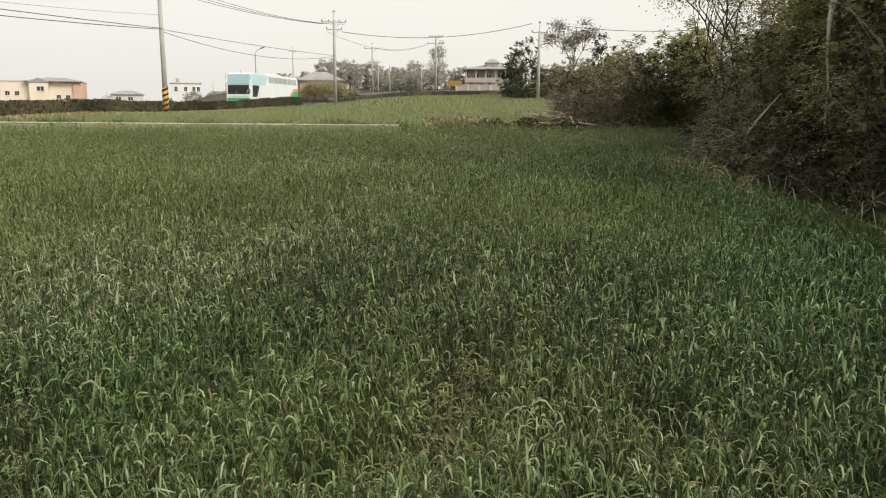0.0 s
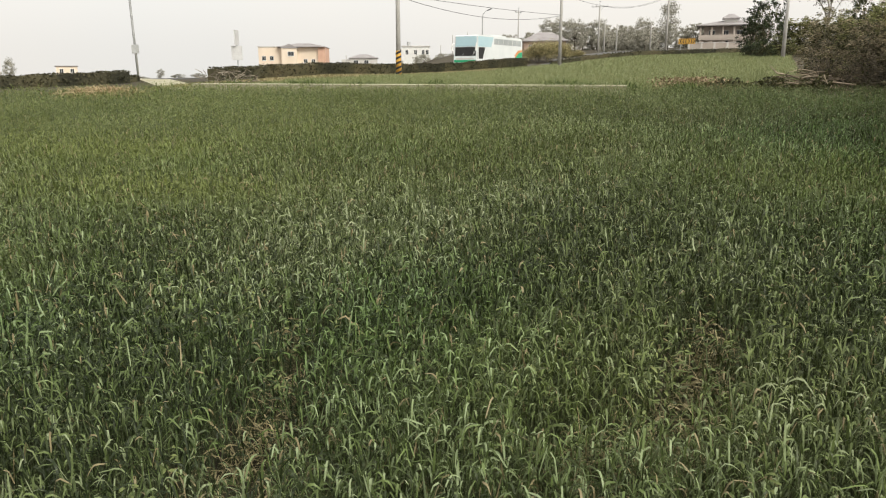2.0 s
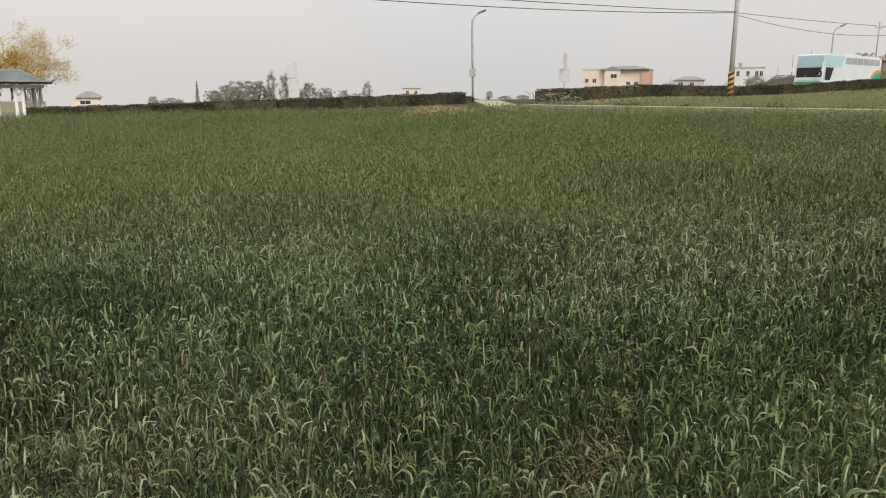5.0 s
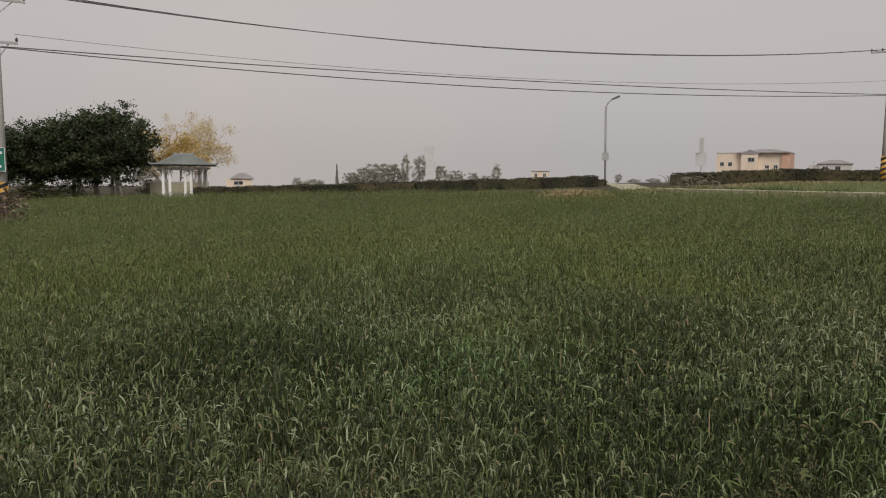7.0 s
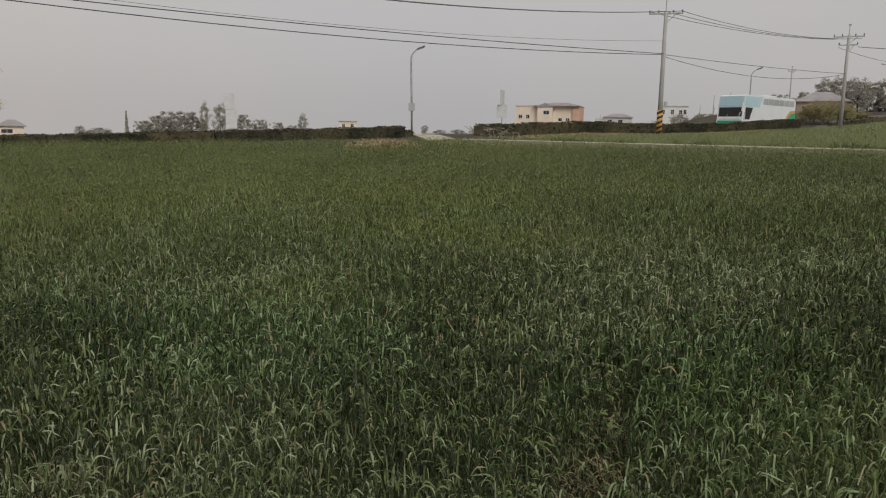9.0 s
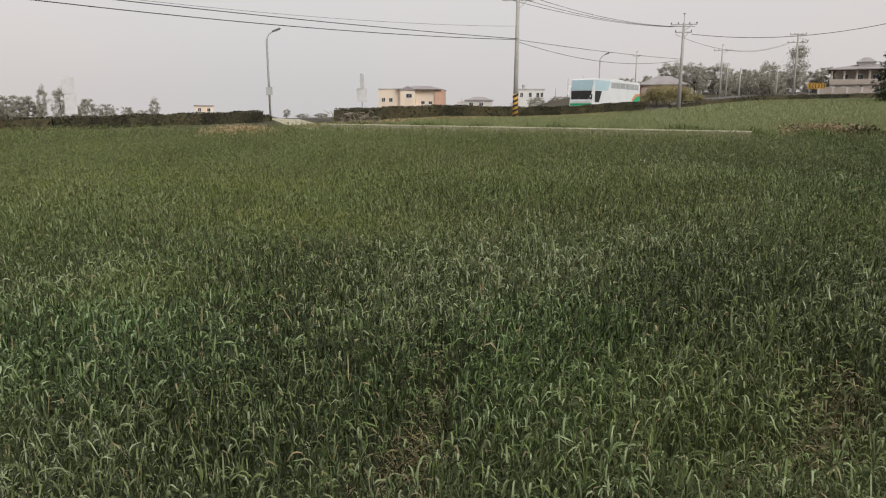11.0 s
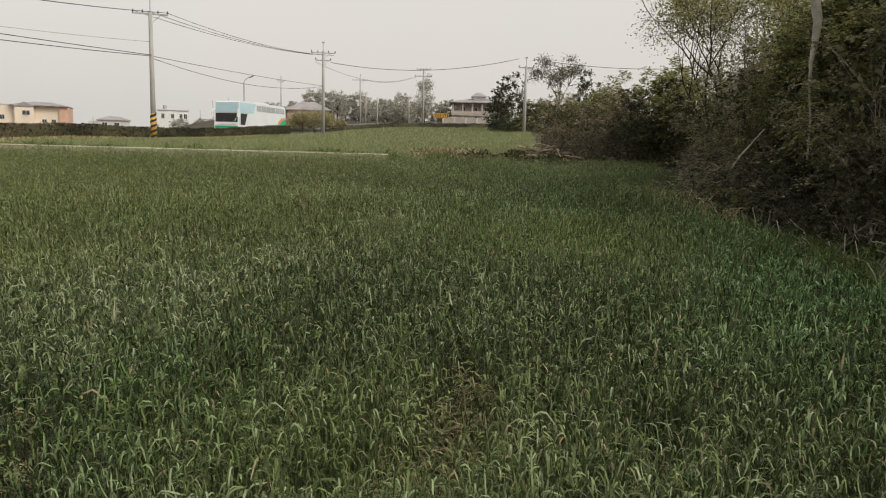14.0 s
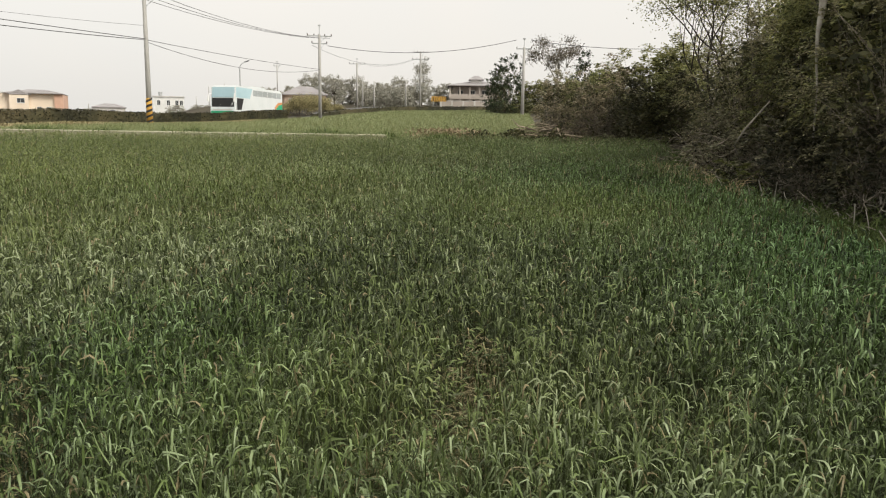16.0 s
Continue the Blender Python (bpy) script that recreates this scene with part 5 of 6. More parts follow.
def hip_roof(g, x0, y0, x1, y1, z, rise, over=0.6, ridge=0.35):
    x0, y0, x1, y1 = x0 - over, y0 - over, x1 + over, y1 + over
    cy, ln = (y0 + y1) / 2, x1 - x0
    a, b = (x0 + ln * ridge, cy, z + rise), (x1 - ln * ridge, cy, z + rise)
    c = [(x0, y0, z), (x1, y0, z), (x1, y1, z), (x0, y1, z)]
    g.face(c[0], c[1], b, a).face(c[1], c[2], b).face(c[2], c[3], a, b).face(c[3], c[0], a)
    g.box(x0, y0, z - 0.18, x1, y1, z - 0.004)
    return g


def frame_at(deg, dist, sink=0.0, turn=0.0):
    x, y = at_bearing(deg, dist)
    return pose(x, y, land1(x, y) - sink, 0, 0, deg + turn) @ Matrix.Scale(FAR, 4)


# salmon and cream house; local x runs to the right as seen, y away
h = thing("house", "cream and salmon two-storey house with a grey roof", "house", frame_at(28.3, 203, 0.3, -8))
base = land1(*at_bearing(28.3, 203)) - 0.3
top = (zs(203, 2.0) - (base)) / FAR
part("wall", Geo().box(-8.6, 0, 0, 6.9, 11, top), M_CREAM, h)
part("side_wall", Geo().box(6.905, -0.6, 0, 8.8, 11, top), M_PINK, h, "salmon end wall")
part("wing", Geo().box(-2.4, -1.4, 0, 1.6, -0.004, top - 0.4), M_CREAM, h)
part("roof", hip_roof(Geo(), -3.2, -1.0, 8.6, 11, top + 0.16, 1.0, 0.3), M_ROOF, h)
part("parapet", Geo().box(-8.75, -0.15, top + 0.004, -3.6, 11, top + 0.25), M_GREYWALL, h)
part("gable", Geo().face((-2.9, -1.5, top - 0.3), (2.1, -1.5, top - 0.3), (-0.4, -1.5, top + 0.85)).face((-2.9, -1.5, top - 0.3), (-0.4, -1.5, top + 0.85), (-0.4, 3, top + 0.85), (-2.9, 3, top - 0.3)).face((2.1, -1.5, top - 0.3), (2.1, 3, top - 0.3), (-0.4, 3, top + 0.85), (-0.4, -1.5, top + 0.85)), M_ROOF, h)
window(h, 0.0, top - 2.2, 1.5, 1.0, -1.42)
for wx_ in (3.6, 5.6):
    window(h, wx_, top - 3.9, 0.9, 0.8)
for wx_ in (-7.2, -5.2):
    window(h, wx_, top - 3.3, 0.9, 1.0)

h = thing("house", "low grey house with a hipped roof", "house", frame_at(23.2, 235, 0.3))
base = land1(*at_bearing(23.2, 235)) - 0.3
top = (zs(235, 1.2) - (base)) / FAR
part("wall", Geo().box(-3.4, 0, 0, 5.0, 9, top), M_GREYWALL, h)
part("roof", hip_roof(Geo(), -3.4, 0, 5.0, 9, top + 0.19, 1.1, 0.4), M_ROOF, h)
part("annex", Geo().box(-6.0, 0.3, 0, -3.42, 7, top - 0.3), M_GREYWALL, h)
window(h, 1.6, top - 1.6, 1.3, 1.0)
window(h, -1.6, top - 1.6, 1.3, 1.0)

h = thing("house", "white flat-roofed house with dark windows", "house", frame_at(19.1, 262, 0.3))
base = land1(*at_bearing(19.1, 262)) - 0.3
top = (zs(262, 2.05) - (base)) / FAR
part("wall", Geo().box(-4.6, 0, 0, 4.8, 9, top), M_WHITE, h)
part("parapet", Geo().box(-4.9, -0.3, top + 0.004, 5.1, 9.2, top + 0.3), M_GREYWALL, h)
part("tank", Geo().tube([(-2.4, 3, top + 0.3), (-2.4, 3, top + 1.7)], 0.6, 12), M_STEEL, h)
for wx_ in (-3.0, 0.0, 2.6, 4.0):
    window(h, wx_, top - 2.6, 0.9, 1.5)

for deg, d, w, e, mat, lab in ((15.0, 225, 5.0, 1.75, M_GREYWALL, "small grey house in a distant cluster"), (16.0, 240, 4.5, 1.45, M_WHITE, "small pale distant house"), (14.2, 210, 4.0, 1.6, M_GREYWALL, "grey flat-roofed distant house"), (43.5, 240, 5.5, 0.6, M_CREAM, "faint pinkish distant house beyond the hedge")):
    h = thing("house", lab, "house", frame_at(deg, d, 0.3))
    top = (zs(d, e) - land1(*at_bearing(deg, d)) + 0.3) / FAR
    part("wall", Geo().box(-w / 2, 0, 0, w / 2, 8, top), mat, h)
    part("roof", Geo().box(-w / 2 - 0.3, -0.3, top + 0.004, w / 2 + 0.3, 8.3, top + 0.22), M_ROOF, h)
    for sx in (-0.25, 0.25):
        window(h, sx * w, top - 1.7, 0.9, 1.0)

# wide brick house under a grey hipped roof
h = thing("house", "brown brick house under a wide grey hipped roof", "house", frame_at(9.6, 150, 0.2))
base = land1(*at_bearing(9.6, 150)) - 0.2
top = (zs(150, 2.4) - (base)) / FAR
part("wall", Geo().box(-3.5, 0, 0, 4.6, 9, top), M_BRICK, h)
part("roof", hip_roof(Geo(), -3.5, 0, 4.6, 9, top + 0.19, 1.75, 0.5), M_ROOF, h)
part("annex", Geo().box(-9.0, 0.5, 0, -3.52, 8, top + 0.05), M_BRICK, h)
part("annex_roof", Geo().box(-9.4, 0.1, top + 0.054, -3.3, 8.4, top + 0.35), M_ROOF, h)
for wx_ in (-2.2, -0.4, 1.4, 3.2):
    window(h, wx_, top - 1.9, 0.7, 1.2, -0.02, M_GREYWALL)
for wx_ in (-8.2, -6.8, -5.2):
    window(h, wx_, top - 1.8, 0.6, 1.1, 0.48, M_GREYWALL)

# villa behind a garden wall
h = thing("villa", "grey two-storey villa with columned balcony and tiled roof", "house", frame_at(-3.4, 186, 0.2))
base = land1(*at_bearing(-3.4, 186)) - 0.2
eave, mid = (zs(186, 3.3) - base) / FAR, (zs(186, 2.45) - base) / FAR
part("wall", Geo().box(-5.2, 1.8, 0, 8, 12, eave), M_TAUPE, h)
part("balcony", Geo().box(-6.2, -0.6, mid - 0.35, 9, 1.79, mid), M_TAUPE, h)
for cx_ in np.linspace(-5.9, 8.6, 7):
    part("column", Geo().tube([(cx_, -0.2, 0), (cx_, -0.2, eave - 0.2)], 0.24, 10), M_TAUPE, h)
part("balustrade", Geo().box(-6.2, -0.62, mid + 0.004, 9, -0.5, mid + 0.8), M_TAUPE, h)
part("roof", hip_roof(Geo(), -6.2, -0.4, 9, 12, eave + 0.2, 1.3, 0.6), M_ROOF, h)
part("lantern", Geo().box(-0.9, 2.5, eave + 0.9, 1.9, 6.5, eave + 1.65), M_GREYWALL, h)
part("lantern_roof", hip_roof(Geo(), -0.9, 2.5, 1.9, 6.5, eave + 1.85, 1.0, 0.5), M_ROOF, h)
for wx_ in (-3.4, -0.4, 2.6, 5.6):
    window(h, wx_, mid + 0.6, 1.2, 1.2, 1.78)
    window(h, wx_, 0.9, 1.2, 1.3, 1.78)
for ax_ in np.linspace(-5.9, 8.6, 7)[:-1] + 14.5 / 12:      # arches between the lower columns
    g = Geo()
    for i in range(8):
        a0, a1 = math.pi * i / 8, math.pi * (i + 1) / 8
        p0, p1 = (ax_ - 0.96 * math.cos(a0), mid - 1.45 + 0.9 * math.sin(a0)), (ax_ - 0.96 * math.cos(a1), mid - 1.45 + 0.9 * math.sin(a1))
        g.face((p0[0], -0.3, p0[1]), (p1[0], -0.3, p1[1]), (p1[0], -0.3, mid - 0.354), (p0[0], -0.3, mid - 0.354))
        g.face((p0[0], -0.1, p0[1]), (p1[0], -0.1, p1[1]), (p1[0], -0.3, p1[1]), (p0[0], -0.3, p0[1]))
    part("arch", g, M_TAUPE, h)
x, y = at_bearing(-2.6, 172)
w = thing("garden_wall", "long pale pink garden wall in front of the villa", "wall", pose(x, y, land1(x, y) - 0.3, 0, 0, -2.6) @ Matrix.Scale(FAR, 4))
wt = (zs(172, 2.2) - land1(x, y) + 0.3) / FAR
part("wall_panel", Geo().box(-5.4, 0, 0, 10.6, 0.25, wt - 0.12), M_TAUPE, w)
part("coping", Geo().box(-5.5, -0.06, wt - 0.116, 10.7, 0.31, wt), M_GREYWALL, w)
for cx_ in np.linspace(-5.2, 10.4, 7):
    part("pier", Geo().box(cx_ - 0.2, -0.1, 0, cx_ + 0.2, -0.004, wt - 0.12), M_GREYWALL, w)

h = thing("house", "small cream house with a grey gabled roof", "house", frame_at(66.5, 160, 0.3))
base = land1(*at_bearing(66.5, 160)) - 0.3
top = (zs(160, -0.12) - (base)) / FAR
part("wall", Geo().box(-2.9, 0, 0, 2.4, 6, top), M_CREAM, h)
part("roof", hip_roof(Geo(), -1.6, 0, 2.4, 6, top + 0.19, 1.1, 0.4), M_ROOF, h)
window(h, -0.4, top - 1.2, 1.8, 0.7)

# ---- pavilion ----
px_, py_ = at_bearing(70.85, 66.5)
pz = land1(px_, py_)
pv = thing("pavilion", "open pavilion with white columns and grey-green tiled roof", "pavilion", pose(px_, py_, pz, 0, 0, 70.3) @ Matrix.Diagonal((FAR * 0.92, FAR * 0.92, FAR, 1)))
ev = (zs(66.5, 0.86) - (pz)) / FAR
rise = (zs(66.5, 1.66) - pz) / FAR - ev
part("floor_slab", Geo().box(-2.5, -2.3, -0.3, 2.5, 2.3, 0.12), M_CONC, pv)
for cx_, cy_ in ((-1.75, -1.8), (-1.2, -1.8), (0.1, -1.8), (0.62, -1.8), (-1.75, 1.8), (1.4, 1.8), (1.95, 1.8), (1.95, 0.0)):
    col = part("column", Geo().tube([(cx_, cy_, 0.12), (cx_, cy_, 0.3), (cx_, cy_, 0.301), (cx_, cy_, ev - 0.1)], [0.18, 0.18, 0.135, 0.12], 10), M_WHITE, pv, smooth=True)
    part("capital", Geo().box(cx_ - 0.17, cy_ - 0.17, ev - 0.26, cx_ + 0.17, cy_ + 0.17, ev - 0.1, None, 0.03), M_WHITE, col)
for cy_ in (-1.8, 1.8):
    part("beam", Geo().box(-2.2, cy_ - 0.1, ev - 0.32, 2.2, cy_ + 0.1, ev - 0.1), M_GREYWALL, pv)
for cx_ in (-2.1, 2.0):
    part("beam", Geo().box(cx_ - 0.1, -1.695, ev - 0.3, cx_ + 0.1, 1.695, ev - 0.1), M_GREYWALL, pv)
prof = [(2.95, 0.1), (2.75, 0.06), (2.2, 0.14), (1.5, rise * 0.5), (0.95, rise * 0.82), (0.7, rise)]     # flared eaves, steeper towards the ridge
g = Geo()
for (a, za), (b, zb) in zip(prof, prof[1:]):
    fa, fb = a * 0.93, b * 0.93
    for s_ in (-1, 1):
        g.face((-a, s_ * fa, ev + za), (a, s_ * fa, ev + za), (b, s_ * fb, ev + zb), (-b, s_ * fb, ev + zb))
        g.face((s_ * a, -fa, ev + za), (s_ * a, fa, ev + za), (s_ * b, fb, ev + zb), (s_ * b, -fb, ev + zb))
g.face((-0.7, -0.65, ev + rise), (0.7, -0.65, ev + rise), (0.7, 0.65, ev + rise), (-0.7, 0.65, ev + rise))
g.face((-2.9, -2.7, ev + 0.02), (-2.9, 2.7, ev + 0.02), (2.9, 2.7, ev + 0.02), (2.9, -2.7, ev + 0.02))
roof = part("roof", g, M_ROOFGREEN, pv, "grey-green tiled roof")
for i in range(15):     # raised tile ribs down the front slope
    k_ = -0.95 + 1.9 * i / 14
    part("tile_rib", Geo().tube([(k_ * a_, -a_ * 0.93, ev + z_ + 0.03) for a_, z_ in prof], 0.045, 5), M_ROOFGREEN, roof)
part("ridge", Geo().tube([(-0.95, 0, ev + rise + 0.16), (-0.6, 0, ev + rise + 0.08), (0.6, 0, ev + rise + 0.08), (0.95, 0, ev + rise + 0.16)], 0.09, 6), M_ROOFGREEN, roof)
for sx in (-1, 1):
    for sy in (-1, 1):
        part("hip_tile", Geo().tube([(sx * a_, sy * a_ * 0.93, ev + z_ + 0.05 + 0.12 * (a_ > 2.9)) for a_, z_ in prof], 0.07, 6), M_ROOFGREEN, roof)
part("bench", Geo().box(-1.9, 1.2, 0.12, 1.9, 1.55, 0.5), M_GREYWALL, pv)
lattice = part("lattice_panel", Geo().box(0.75, 1.86, 0.5, 2.0, 1.9, 0.58).box(0.75, 1.86, ev - 0.45, 2.0, 1.9, ev - 0.37), M_BRICK, pv, "brown lattice panel")
for i in range(7):
    part("slat", Geo().box(0.78 + i * 0.19, 1.865, 0.58, 0.84 + i * 0.19, 1.895, ev - 0.45), M_BRICK, lattice)
x, y = at_bearing(70.0, 73)
w = thing("low_wall", "low pale grey wall behind the pavilion", "wall", pose(x, y, land1(x, y), 0, 0, 70) @ Matrix.Scale(FAR, 4))
part("wall_panel", Geo().box(-4, 0, -0.2, 1.2, 0.3, 1.2), M_CONC, w)
part("coping", Geo().box(-4.1, -0.05, 1.204, 1.3, 0.35, 1.3), M_GREYWALL, w)

# ---- trees further off ----
R = np.random.default_rng(51)
def make_broad(rng, name, label, height, radius, foot, clumps, per_clump, leaf, leaf_mat, bark, group, trunks=1):
    """A dense rounded crown of leaf clumps on a short trunk with limbs."""
    t = thing(name, label, "tree", group=group)
    d = rng.normal(0, 1, (clumps, 3))
    d /= np.linalg.norm(d, axis=1)[:, None]
    r = rng.uniform(0.3, 1.0, clumps) ** 0.45 * rng.uniform(0.8, 1.18, clumps)
    c = d * r[:, None] * np.array([radius, radius, (height - foot) / 2]) + np.array([0, 0, (height + foot) / 2])
    size = height / 7.0
    pts = np.repeat(c, per_clump, 0) + rng.normal(0, 1, (clumps * per_clump, 3)) * np.array([0.3, 0.3, 0.2]) * size
    g = Geo()
    for k in range(trunks):
        a = Vector(((k - (trunks - 1) / 2) * 0.8 * (trunks > 1), rng.normal(0, 0.5) * (trunks > 1), -0.2))
        top = Vector((rng.normal(0, 0.3), rng.normal(0, 0.3), height * 0.5))
        g.tube([a, a.lerp(top, 0.5), top], [0.17 * size, 0.13 * size, 0.1 * size], 8)
        for i in range(9):
            e = Vector(c[int(rng.integers(clumps))])
            st_ = a.lerp(top, rng.uniform(0.5, 1.0))
            g.tube([st_, st_.lerp(e, 0.5) + Vector((0, 0, 0.15 * size)), e], [0.07 * size, 0.05 * size, 0.02 * size], 5)
    part("trunk", g, bark, t, smooth=True)
    part("crown", array_mesh("crown", *leaves(rng, pts, leaf), leaf_mat, False), None, t)
    return t


big = make_broad(R, "broad_tree", "large dark evergreen tree with a dense rounded crown", 7.6, 3.3, 1.7, 230, 90, 0.23, M_DARK, M_PALEBARK, "dark trees beside the pavilion", 3)
place(big, *at_bearing(75.6, 71), 0, 1.1 * FAR, 1.06 * FAR)
for deg, d, s, sz in ((78.0, 74, 1.0, 1.0), (80.6, 73, 0.95, 0.9), (83.0, 74, 1.0, 0.92), (86, 75, 1.0, 1.0), (89.5, 75, 1.0, 1.05), (76.8, 79, 1.0, 1.0)):
    clone(big, *at_bearing(deg, d), deg * 37, s * FAR, sz * FAR)
gold = make_tree(np.random.default_rng(61), "golden_tree", "round finely branched tree with pale golden leaves", "tree", 8.6, 3, 5, M_PALEGOLD, M_PALEBARK, 0.13, 46, 0.26, 0.09, 0.35, "", first=0.27, lift=0.03, keep=0.76)
place(gold, *at_bearing(69.75, 84), 40, 0.95 * FAR, 1.0 * FAR)
goldbush = make_tree(R, "golden_shrub", "rounded shrub thick with golden yellow leaves", "shrub", 5.0, 5, 3, M_GOLD, M_BARK, 0.2, 60, 0.34, 0.06, 0.5, "", first=0.42)
place(goldbush, *at_bearing(71.3, 78), 0, 1.15 * FAR, 1.2 * FAR)
for deg, d, s, sz in ((72.9, 76, 0.9, 0.4), (78.6, 74, 1.2, 0.45), (80.6, 72, 1.3, 0.5), (83.5, 70, 1.3, 0.5)):
    clone(far_shrub, *at_bearing(deg, d), deg * 31, s, sz, "low dark growth under the broad trees")
dry = make_bush(R, "dry_shrub", "dry rust-brown shrub beside the field", 1.1, 0.85, 60, 48, 0.07, M_WARMTWIG, M_GREYTWIG, "", 0.4, 160, 0.02, 200, 0.09)
place(dry, *at_bearing(82.7, 40), 0, 1.0, 1.25)

far_a = make_broad(R, "distant_tree", "hazy grey-green tree beyond the road", 8.0, 2.8, 0.4, 80, 50, 0.28, M_HAZELEAF, M_BARK, "distant trees")
far_b = make_broad(R, "distant_tree", "rounded hazy tree in a distant row", 6.0, 3.4, -0.6, 110, 60, 0.3, M_HAZELEAF, M_BARK, "distant trees")
far_c = make_broad(R, "distant_tree", "dark slender tree behind a utility pole", 10.5, 2.1, 0.6, 90, 46, 0.29, M_HAZELEAF, M_BARK, "distant trees")
place(far_a, *at_bearing(8.2, 185), 0, 1.0 * FAR)
place(far_b, *at_bearing(6.6, 190), 0, 1.1 * FAR)
place(far_c, *at_bearing(0.6, 165), 0, 0.85 * FAR, 1.0 * FAR)
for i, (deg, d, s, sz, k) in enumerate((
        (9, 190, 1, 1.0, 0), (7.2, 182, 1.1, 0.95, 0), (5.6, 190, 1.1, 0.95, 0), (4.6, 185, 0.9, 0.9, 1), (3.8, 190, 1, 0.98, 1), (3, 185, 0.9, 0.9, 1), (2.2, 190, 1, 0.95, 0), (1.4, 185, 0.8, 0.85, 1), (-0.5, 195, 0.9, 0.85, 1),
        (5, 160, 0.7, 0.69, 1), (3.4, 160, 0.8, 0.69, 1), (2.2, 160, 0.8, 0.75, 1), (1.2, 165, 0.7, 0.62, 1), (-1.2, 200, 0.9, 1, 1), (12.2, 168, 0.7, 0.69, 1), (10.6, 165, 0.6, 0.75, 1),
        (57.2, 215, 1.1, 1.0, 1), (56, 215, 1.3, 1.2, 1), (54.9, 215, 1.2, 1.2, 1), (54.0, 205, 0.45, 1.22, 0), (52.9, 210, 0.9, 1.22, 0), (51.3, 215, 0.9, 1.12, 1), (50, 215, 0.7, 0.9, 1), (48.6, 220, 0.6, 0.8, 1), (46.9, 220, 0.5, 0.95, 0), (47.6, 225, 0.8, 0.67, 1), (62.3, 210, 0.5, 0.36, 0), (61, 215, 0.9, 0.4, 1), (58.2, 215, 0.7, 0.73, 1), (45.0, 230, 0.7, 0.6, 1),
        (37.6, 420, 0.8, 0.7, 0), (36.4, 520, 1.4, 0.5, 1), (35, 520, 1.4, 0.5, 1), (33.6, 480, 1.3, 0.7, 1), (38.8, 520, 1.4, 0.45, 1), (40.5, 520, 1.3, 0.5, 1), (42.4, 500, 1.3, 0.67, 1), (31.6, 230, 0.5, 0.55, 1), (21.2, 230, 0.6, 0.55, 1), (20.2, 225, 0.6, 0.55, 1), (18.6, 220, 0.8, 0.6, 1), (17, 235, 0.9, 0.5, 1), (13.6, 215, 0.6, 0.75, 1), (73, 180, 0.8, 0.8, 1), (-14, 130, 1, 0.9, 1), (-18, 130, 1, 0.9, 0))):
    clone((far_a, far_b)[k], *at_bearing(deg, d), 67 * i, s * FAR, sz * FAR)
x, y = at_bearing(59.25, 214)
cy_t = thing("cypress_tree", "thin dark cypress on the skyline", "tree", pose(x, y, land1(x, y)) @ Matrix.Scale(FAR, 4))
part("trunk", Geo().tube([(0, 0, -0.3), (0, 0, 3.5)], [0.12, 0.03], 6), M_BARK, cy_t)
n = 900
t = R.uniform(0, 1, n)
part("crown", array_mesh("crown", *leaves(R, np.stack([R.normal(0, 1, n) * 0.32 * (1.05 - t), R.normal(0, 1, n) * 0.32 * (1.05 - t), 0.3 + t * 6.4], 1), 0.35), M_HAZELEAF, False), None, cy_t)
yb = make_tree(R, "roadside_shrub", "olive-tan rounded shrubs before the brick house", "shrub", 3.0, 6, 3, M_HAZEOLIVE, M_BARK, 0.15, 90, 0.34, 0.05, 0.8, "roadside shrubs", first=0.4)
place(yb, *at_bearing(9.6, 122), 0, 1.2 * FAR, 1.0 * FAR)
for i, (deg, d, s, sz) in enumerate(((8.7, 124, 1.2, 1.0), (7.9, 124, 1.0, 0.85), (7.1, 126, 0.7, 0.5), (10.6, 124, 0.8, 0.6))):
    clone(yb, *at_bearing(deg, d), 90 * i, s * FAR, sz * FAR)


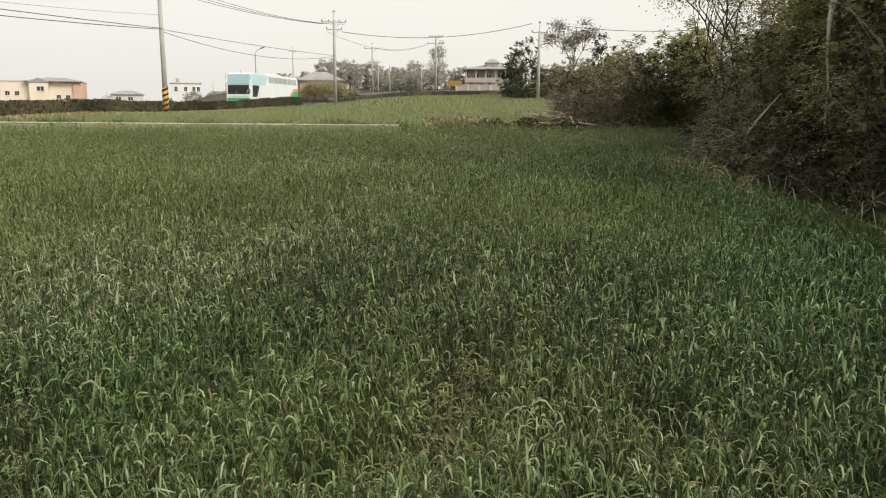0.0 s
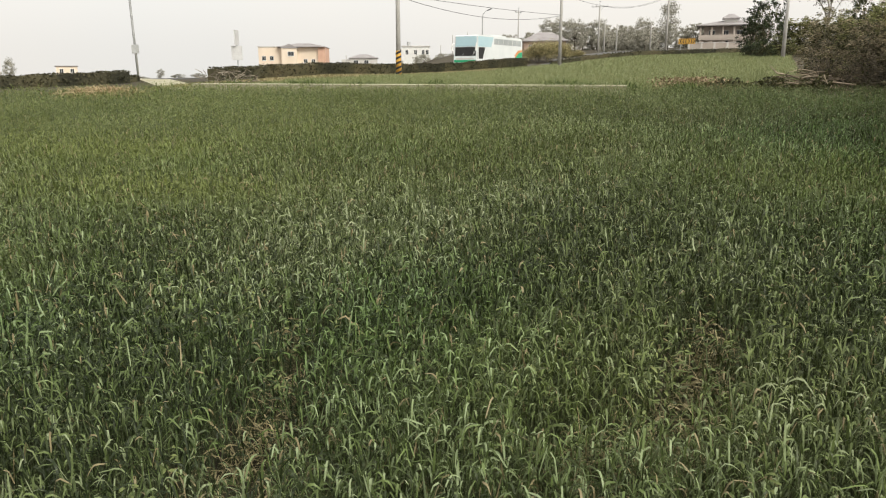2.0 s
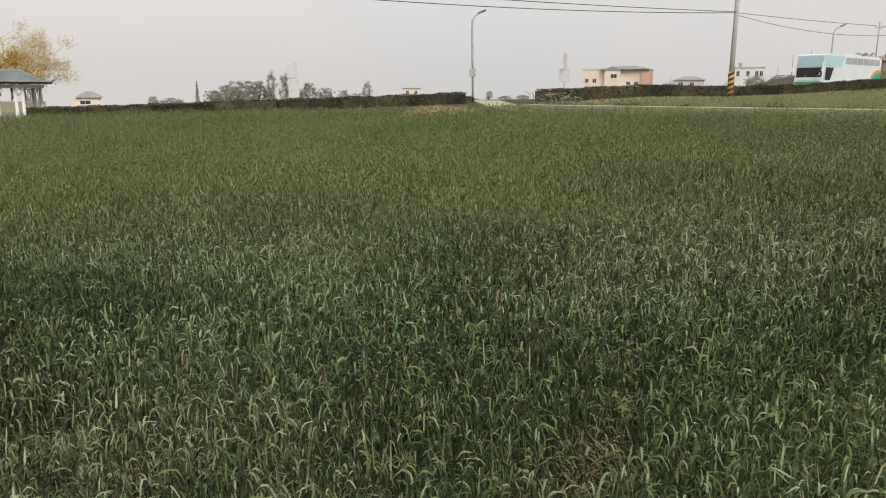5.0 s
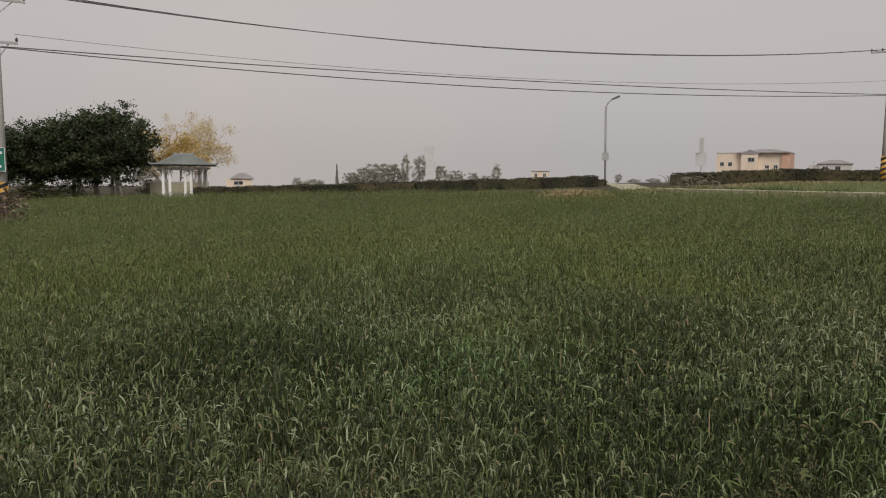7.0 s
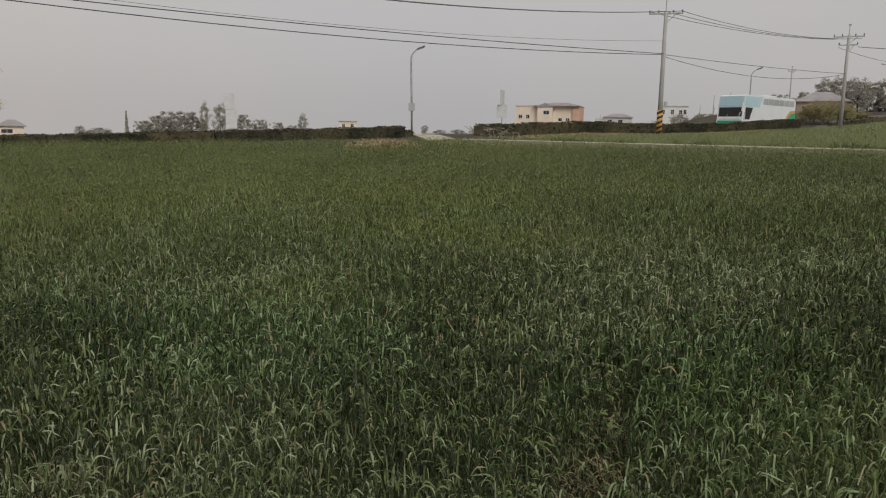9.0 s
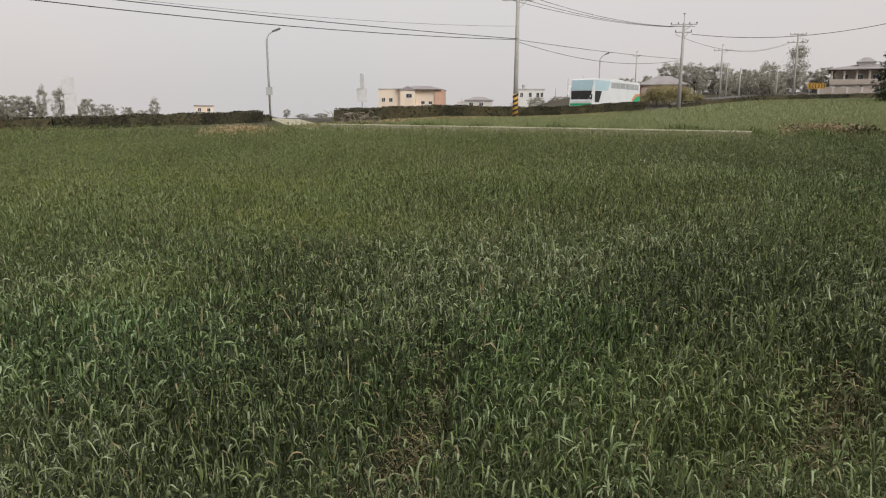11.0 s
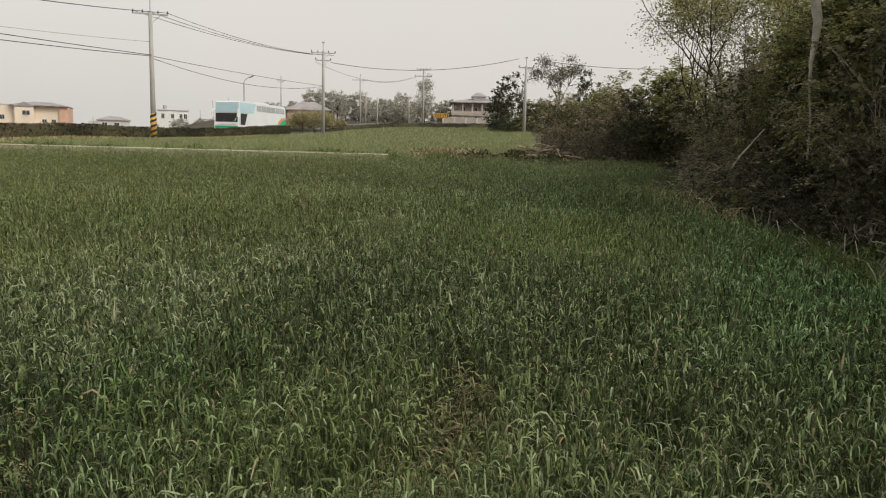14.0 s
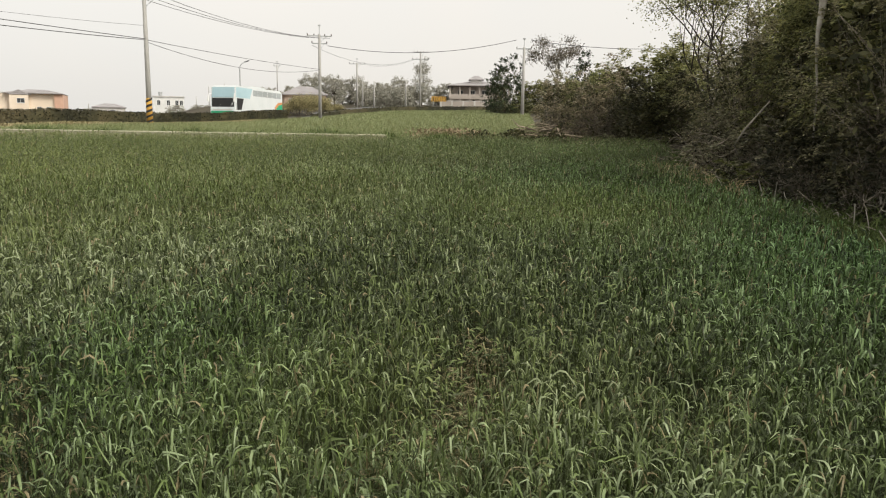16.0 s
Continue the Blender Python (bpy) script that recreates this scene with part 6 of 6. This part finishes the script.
# ---- coach on the road ----
def coach(m):
    L, W, H = 12.0, 2.5, 3.55
    b = thing("coach", "white coach with pale blue front and green skirt on the road", "bus", m)
    side = [(0.0, 0.35), (12.0, 0.35), (12.0, 1.2), (11.9, 3.2), (11.7, 3.45), (11.2, 3.55), (0.8, 3.55), (0.35, 3.42), (0.22, 2.2), (0.02, 1.1)]
    g = Geo()
    g.v = [(-x, -W / 2, z) for x, z in side] + [(-x, W / 2, z) for x, z in side]
    n = len(side)
    g.f = [tuple(range(n)), tuple(range(2 * n - 1, n - 1, -1))] + [(i, i + n, (i + 1) % n + n, (i + 1) % n) for i in range(n)]
    part("body", g, M_BUSWHITE, b)
    o = 0.006
    part("upper_windscreen", Geo().face((-0.23 + 0.012, -1.16, 2.42), (-0.23 + 0.012, 1.16, 2.42), (-0.33 + 0.012, 1.12, 3.38), (-0.33 + 0.012, -1.12, 3.38)), M_BUSBLUE, b, "pale blue upper windscreen")
    part("windscreen", Geo().face((-0.06 + 0.012, -1.14, 1.15), (-0.06 + 0.012, 1.14, 1.15), (-0.215 + 0.012, 1.14, 2.36), (-0.215 + 0.012, -1.14, 2.36)), M_BLACK, b, "dark lower windscreen")
    part("bumper", Geo().box(-0.04, -1.2, 0.32, 0.1, 1.2, 0.62, None, 0.05), M_BUSGREEN, b, "green front bumper")
    part("front_panel", Geo().box(0.0, -1.16, 0.9, 0.03, 1.16, 1.13), M_BUSGREEN, b, "green band under the windscreen")
    part("dashboard", Geo().box(-0.1, -1.0, 1.17, -0.02, 1.0, 1.3), M_GREYWALL, b)
    for wy in (-0.55, 0.55):
        part("wiper", Geo().tube([(-0.03, wy, 1.18), (-0.08, wy + 0.35, 1.75)], 0.015, 4), M_STEEL, b)
    for s in (-1, 1):
        part("headlight", Geo().box(0.0, s * 0.85 - 0.22, 0.66, 0.04, s * 0.85 + 0.22, 0.86), M_STEEL, b)
        y0 = s * (W / 2 + o)
        part("blue_panel", Geo().face((-0.42, y0, 2.42), (-3.5, y0, 2.42), (-4.1, y0, 3.4), (-0.45, y0, 3.4)), M_BUSBLUE, b, "pale blue painted side")
        for i in range(6):
            x0 = 4.25 + i * 1.22
            part("side_window", Geo().face((-x0, y0, 2.72), (-x0 - 1.16, y0, 2.72), (-x0 - 1.16, y0, 3.3), (-x0, y0, 3.3)), M_BUSGLASS, b)
        part("driver_window", Geo().face((-0.55, y0 + s * 0.004, 1.25), (-1.5, y0 + s * 0.004, 1.25), (-2.1, y0 + s * 0.004, 2.36), (-0.55, y0 + s * 0.004, 2.36)), M_BLACK, b)
        part("skirt", Geo().face((-3.3, y0, 0.37), (-8.6, y0, 0.37), (-8.3, y0, 0.75), (-6.4, y0, 1.0), (-4.3, y0, 1.25), (-3.7, y0, 1.1)), M_BUSGREEN, b, "green lower side")
        part("rear_panel", Geo().face((-9.6, y0, 0.37), (-11.97, y0, 0.37), (-11.93, y0, 2.15), (-10.9, y0, 2.0), (-9.9, y0, 1.45)), M_BUSGREEN, b, "green rear quarter")
        part("orange_stripe", Geo().face((-9.9, y0, 1.46), (-10.9, y0, 2.01), (-11.93, y0, 2.16), (-11.92, y0, 2.36), (-10.7, y0, 2.28), (-9.7, y0, 1.7)), M_BUSORANGE, b, "orange curved stripe")
        for wxx in (2.6, 9.0):
            wheel = part("wheel", Geo().tube([(-wxx, s * 0.95, 0.5), (-wxx, s * 1.27, 0.5)], 0.5, 20), M_RUBBER, b)
            part("rim", Geo().tube([(-wxx, s * 1.2, 0.5), (-wxx, s * 1.285, 0.5)], 0.28, 14), M_STEEL, wheel)
        part("mirror", Geo().tube([(-0.2, s * 1.2, 2.75), (0.1, s * 1.3, 2.7), (0.22, s * 1.33, 2.4), (0.22, s * 1.33, 2.0)], [0.05, 0.05, 0.07, 0.13], 6), M_WHITE, b)
    part("roof_unit", Geo().box(-8.5, -0.8, 3.554, -5.0, 0.8, 3.7, None, 0.2), M_BUSWHITE, b)


bx, by = -19.9, 72.5
coach(pose(bx, by, land1(bx, by) + 0.05, 0, 0, math.degrees(math.atan2(-0.982, -0.19))))
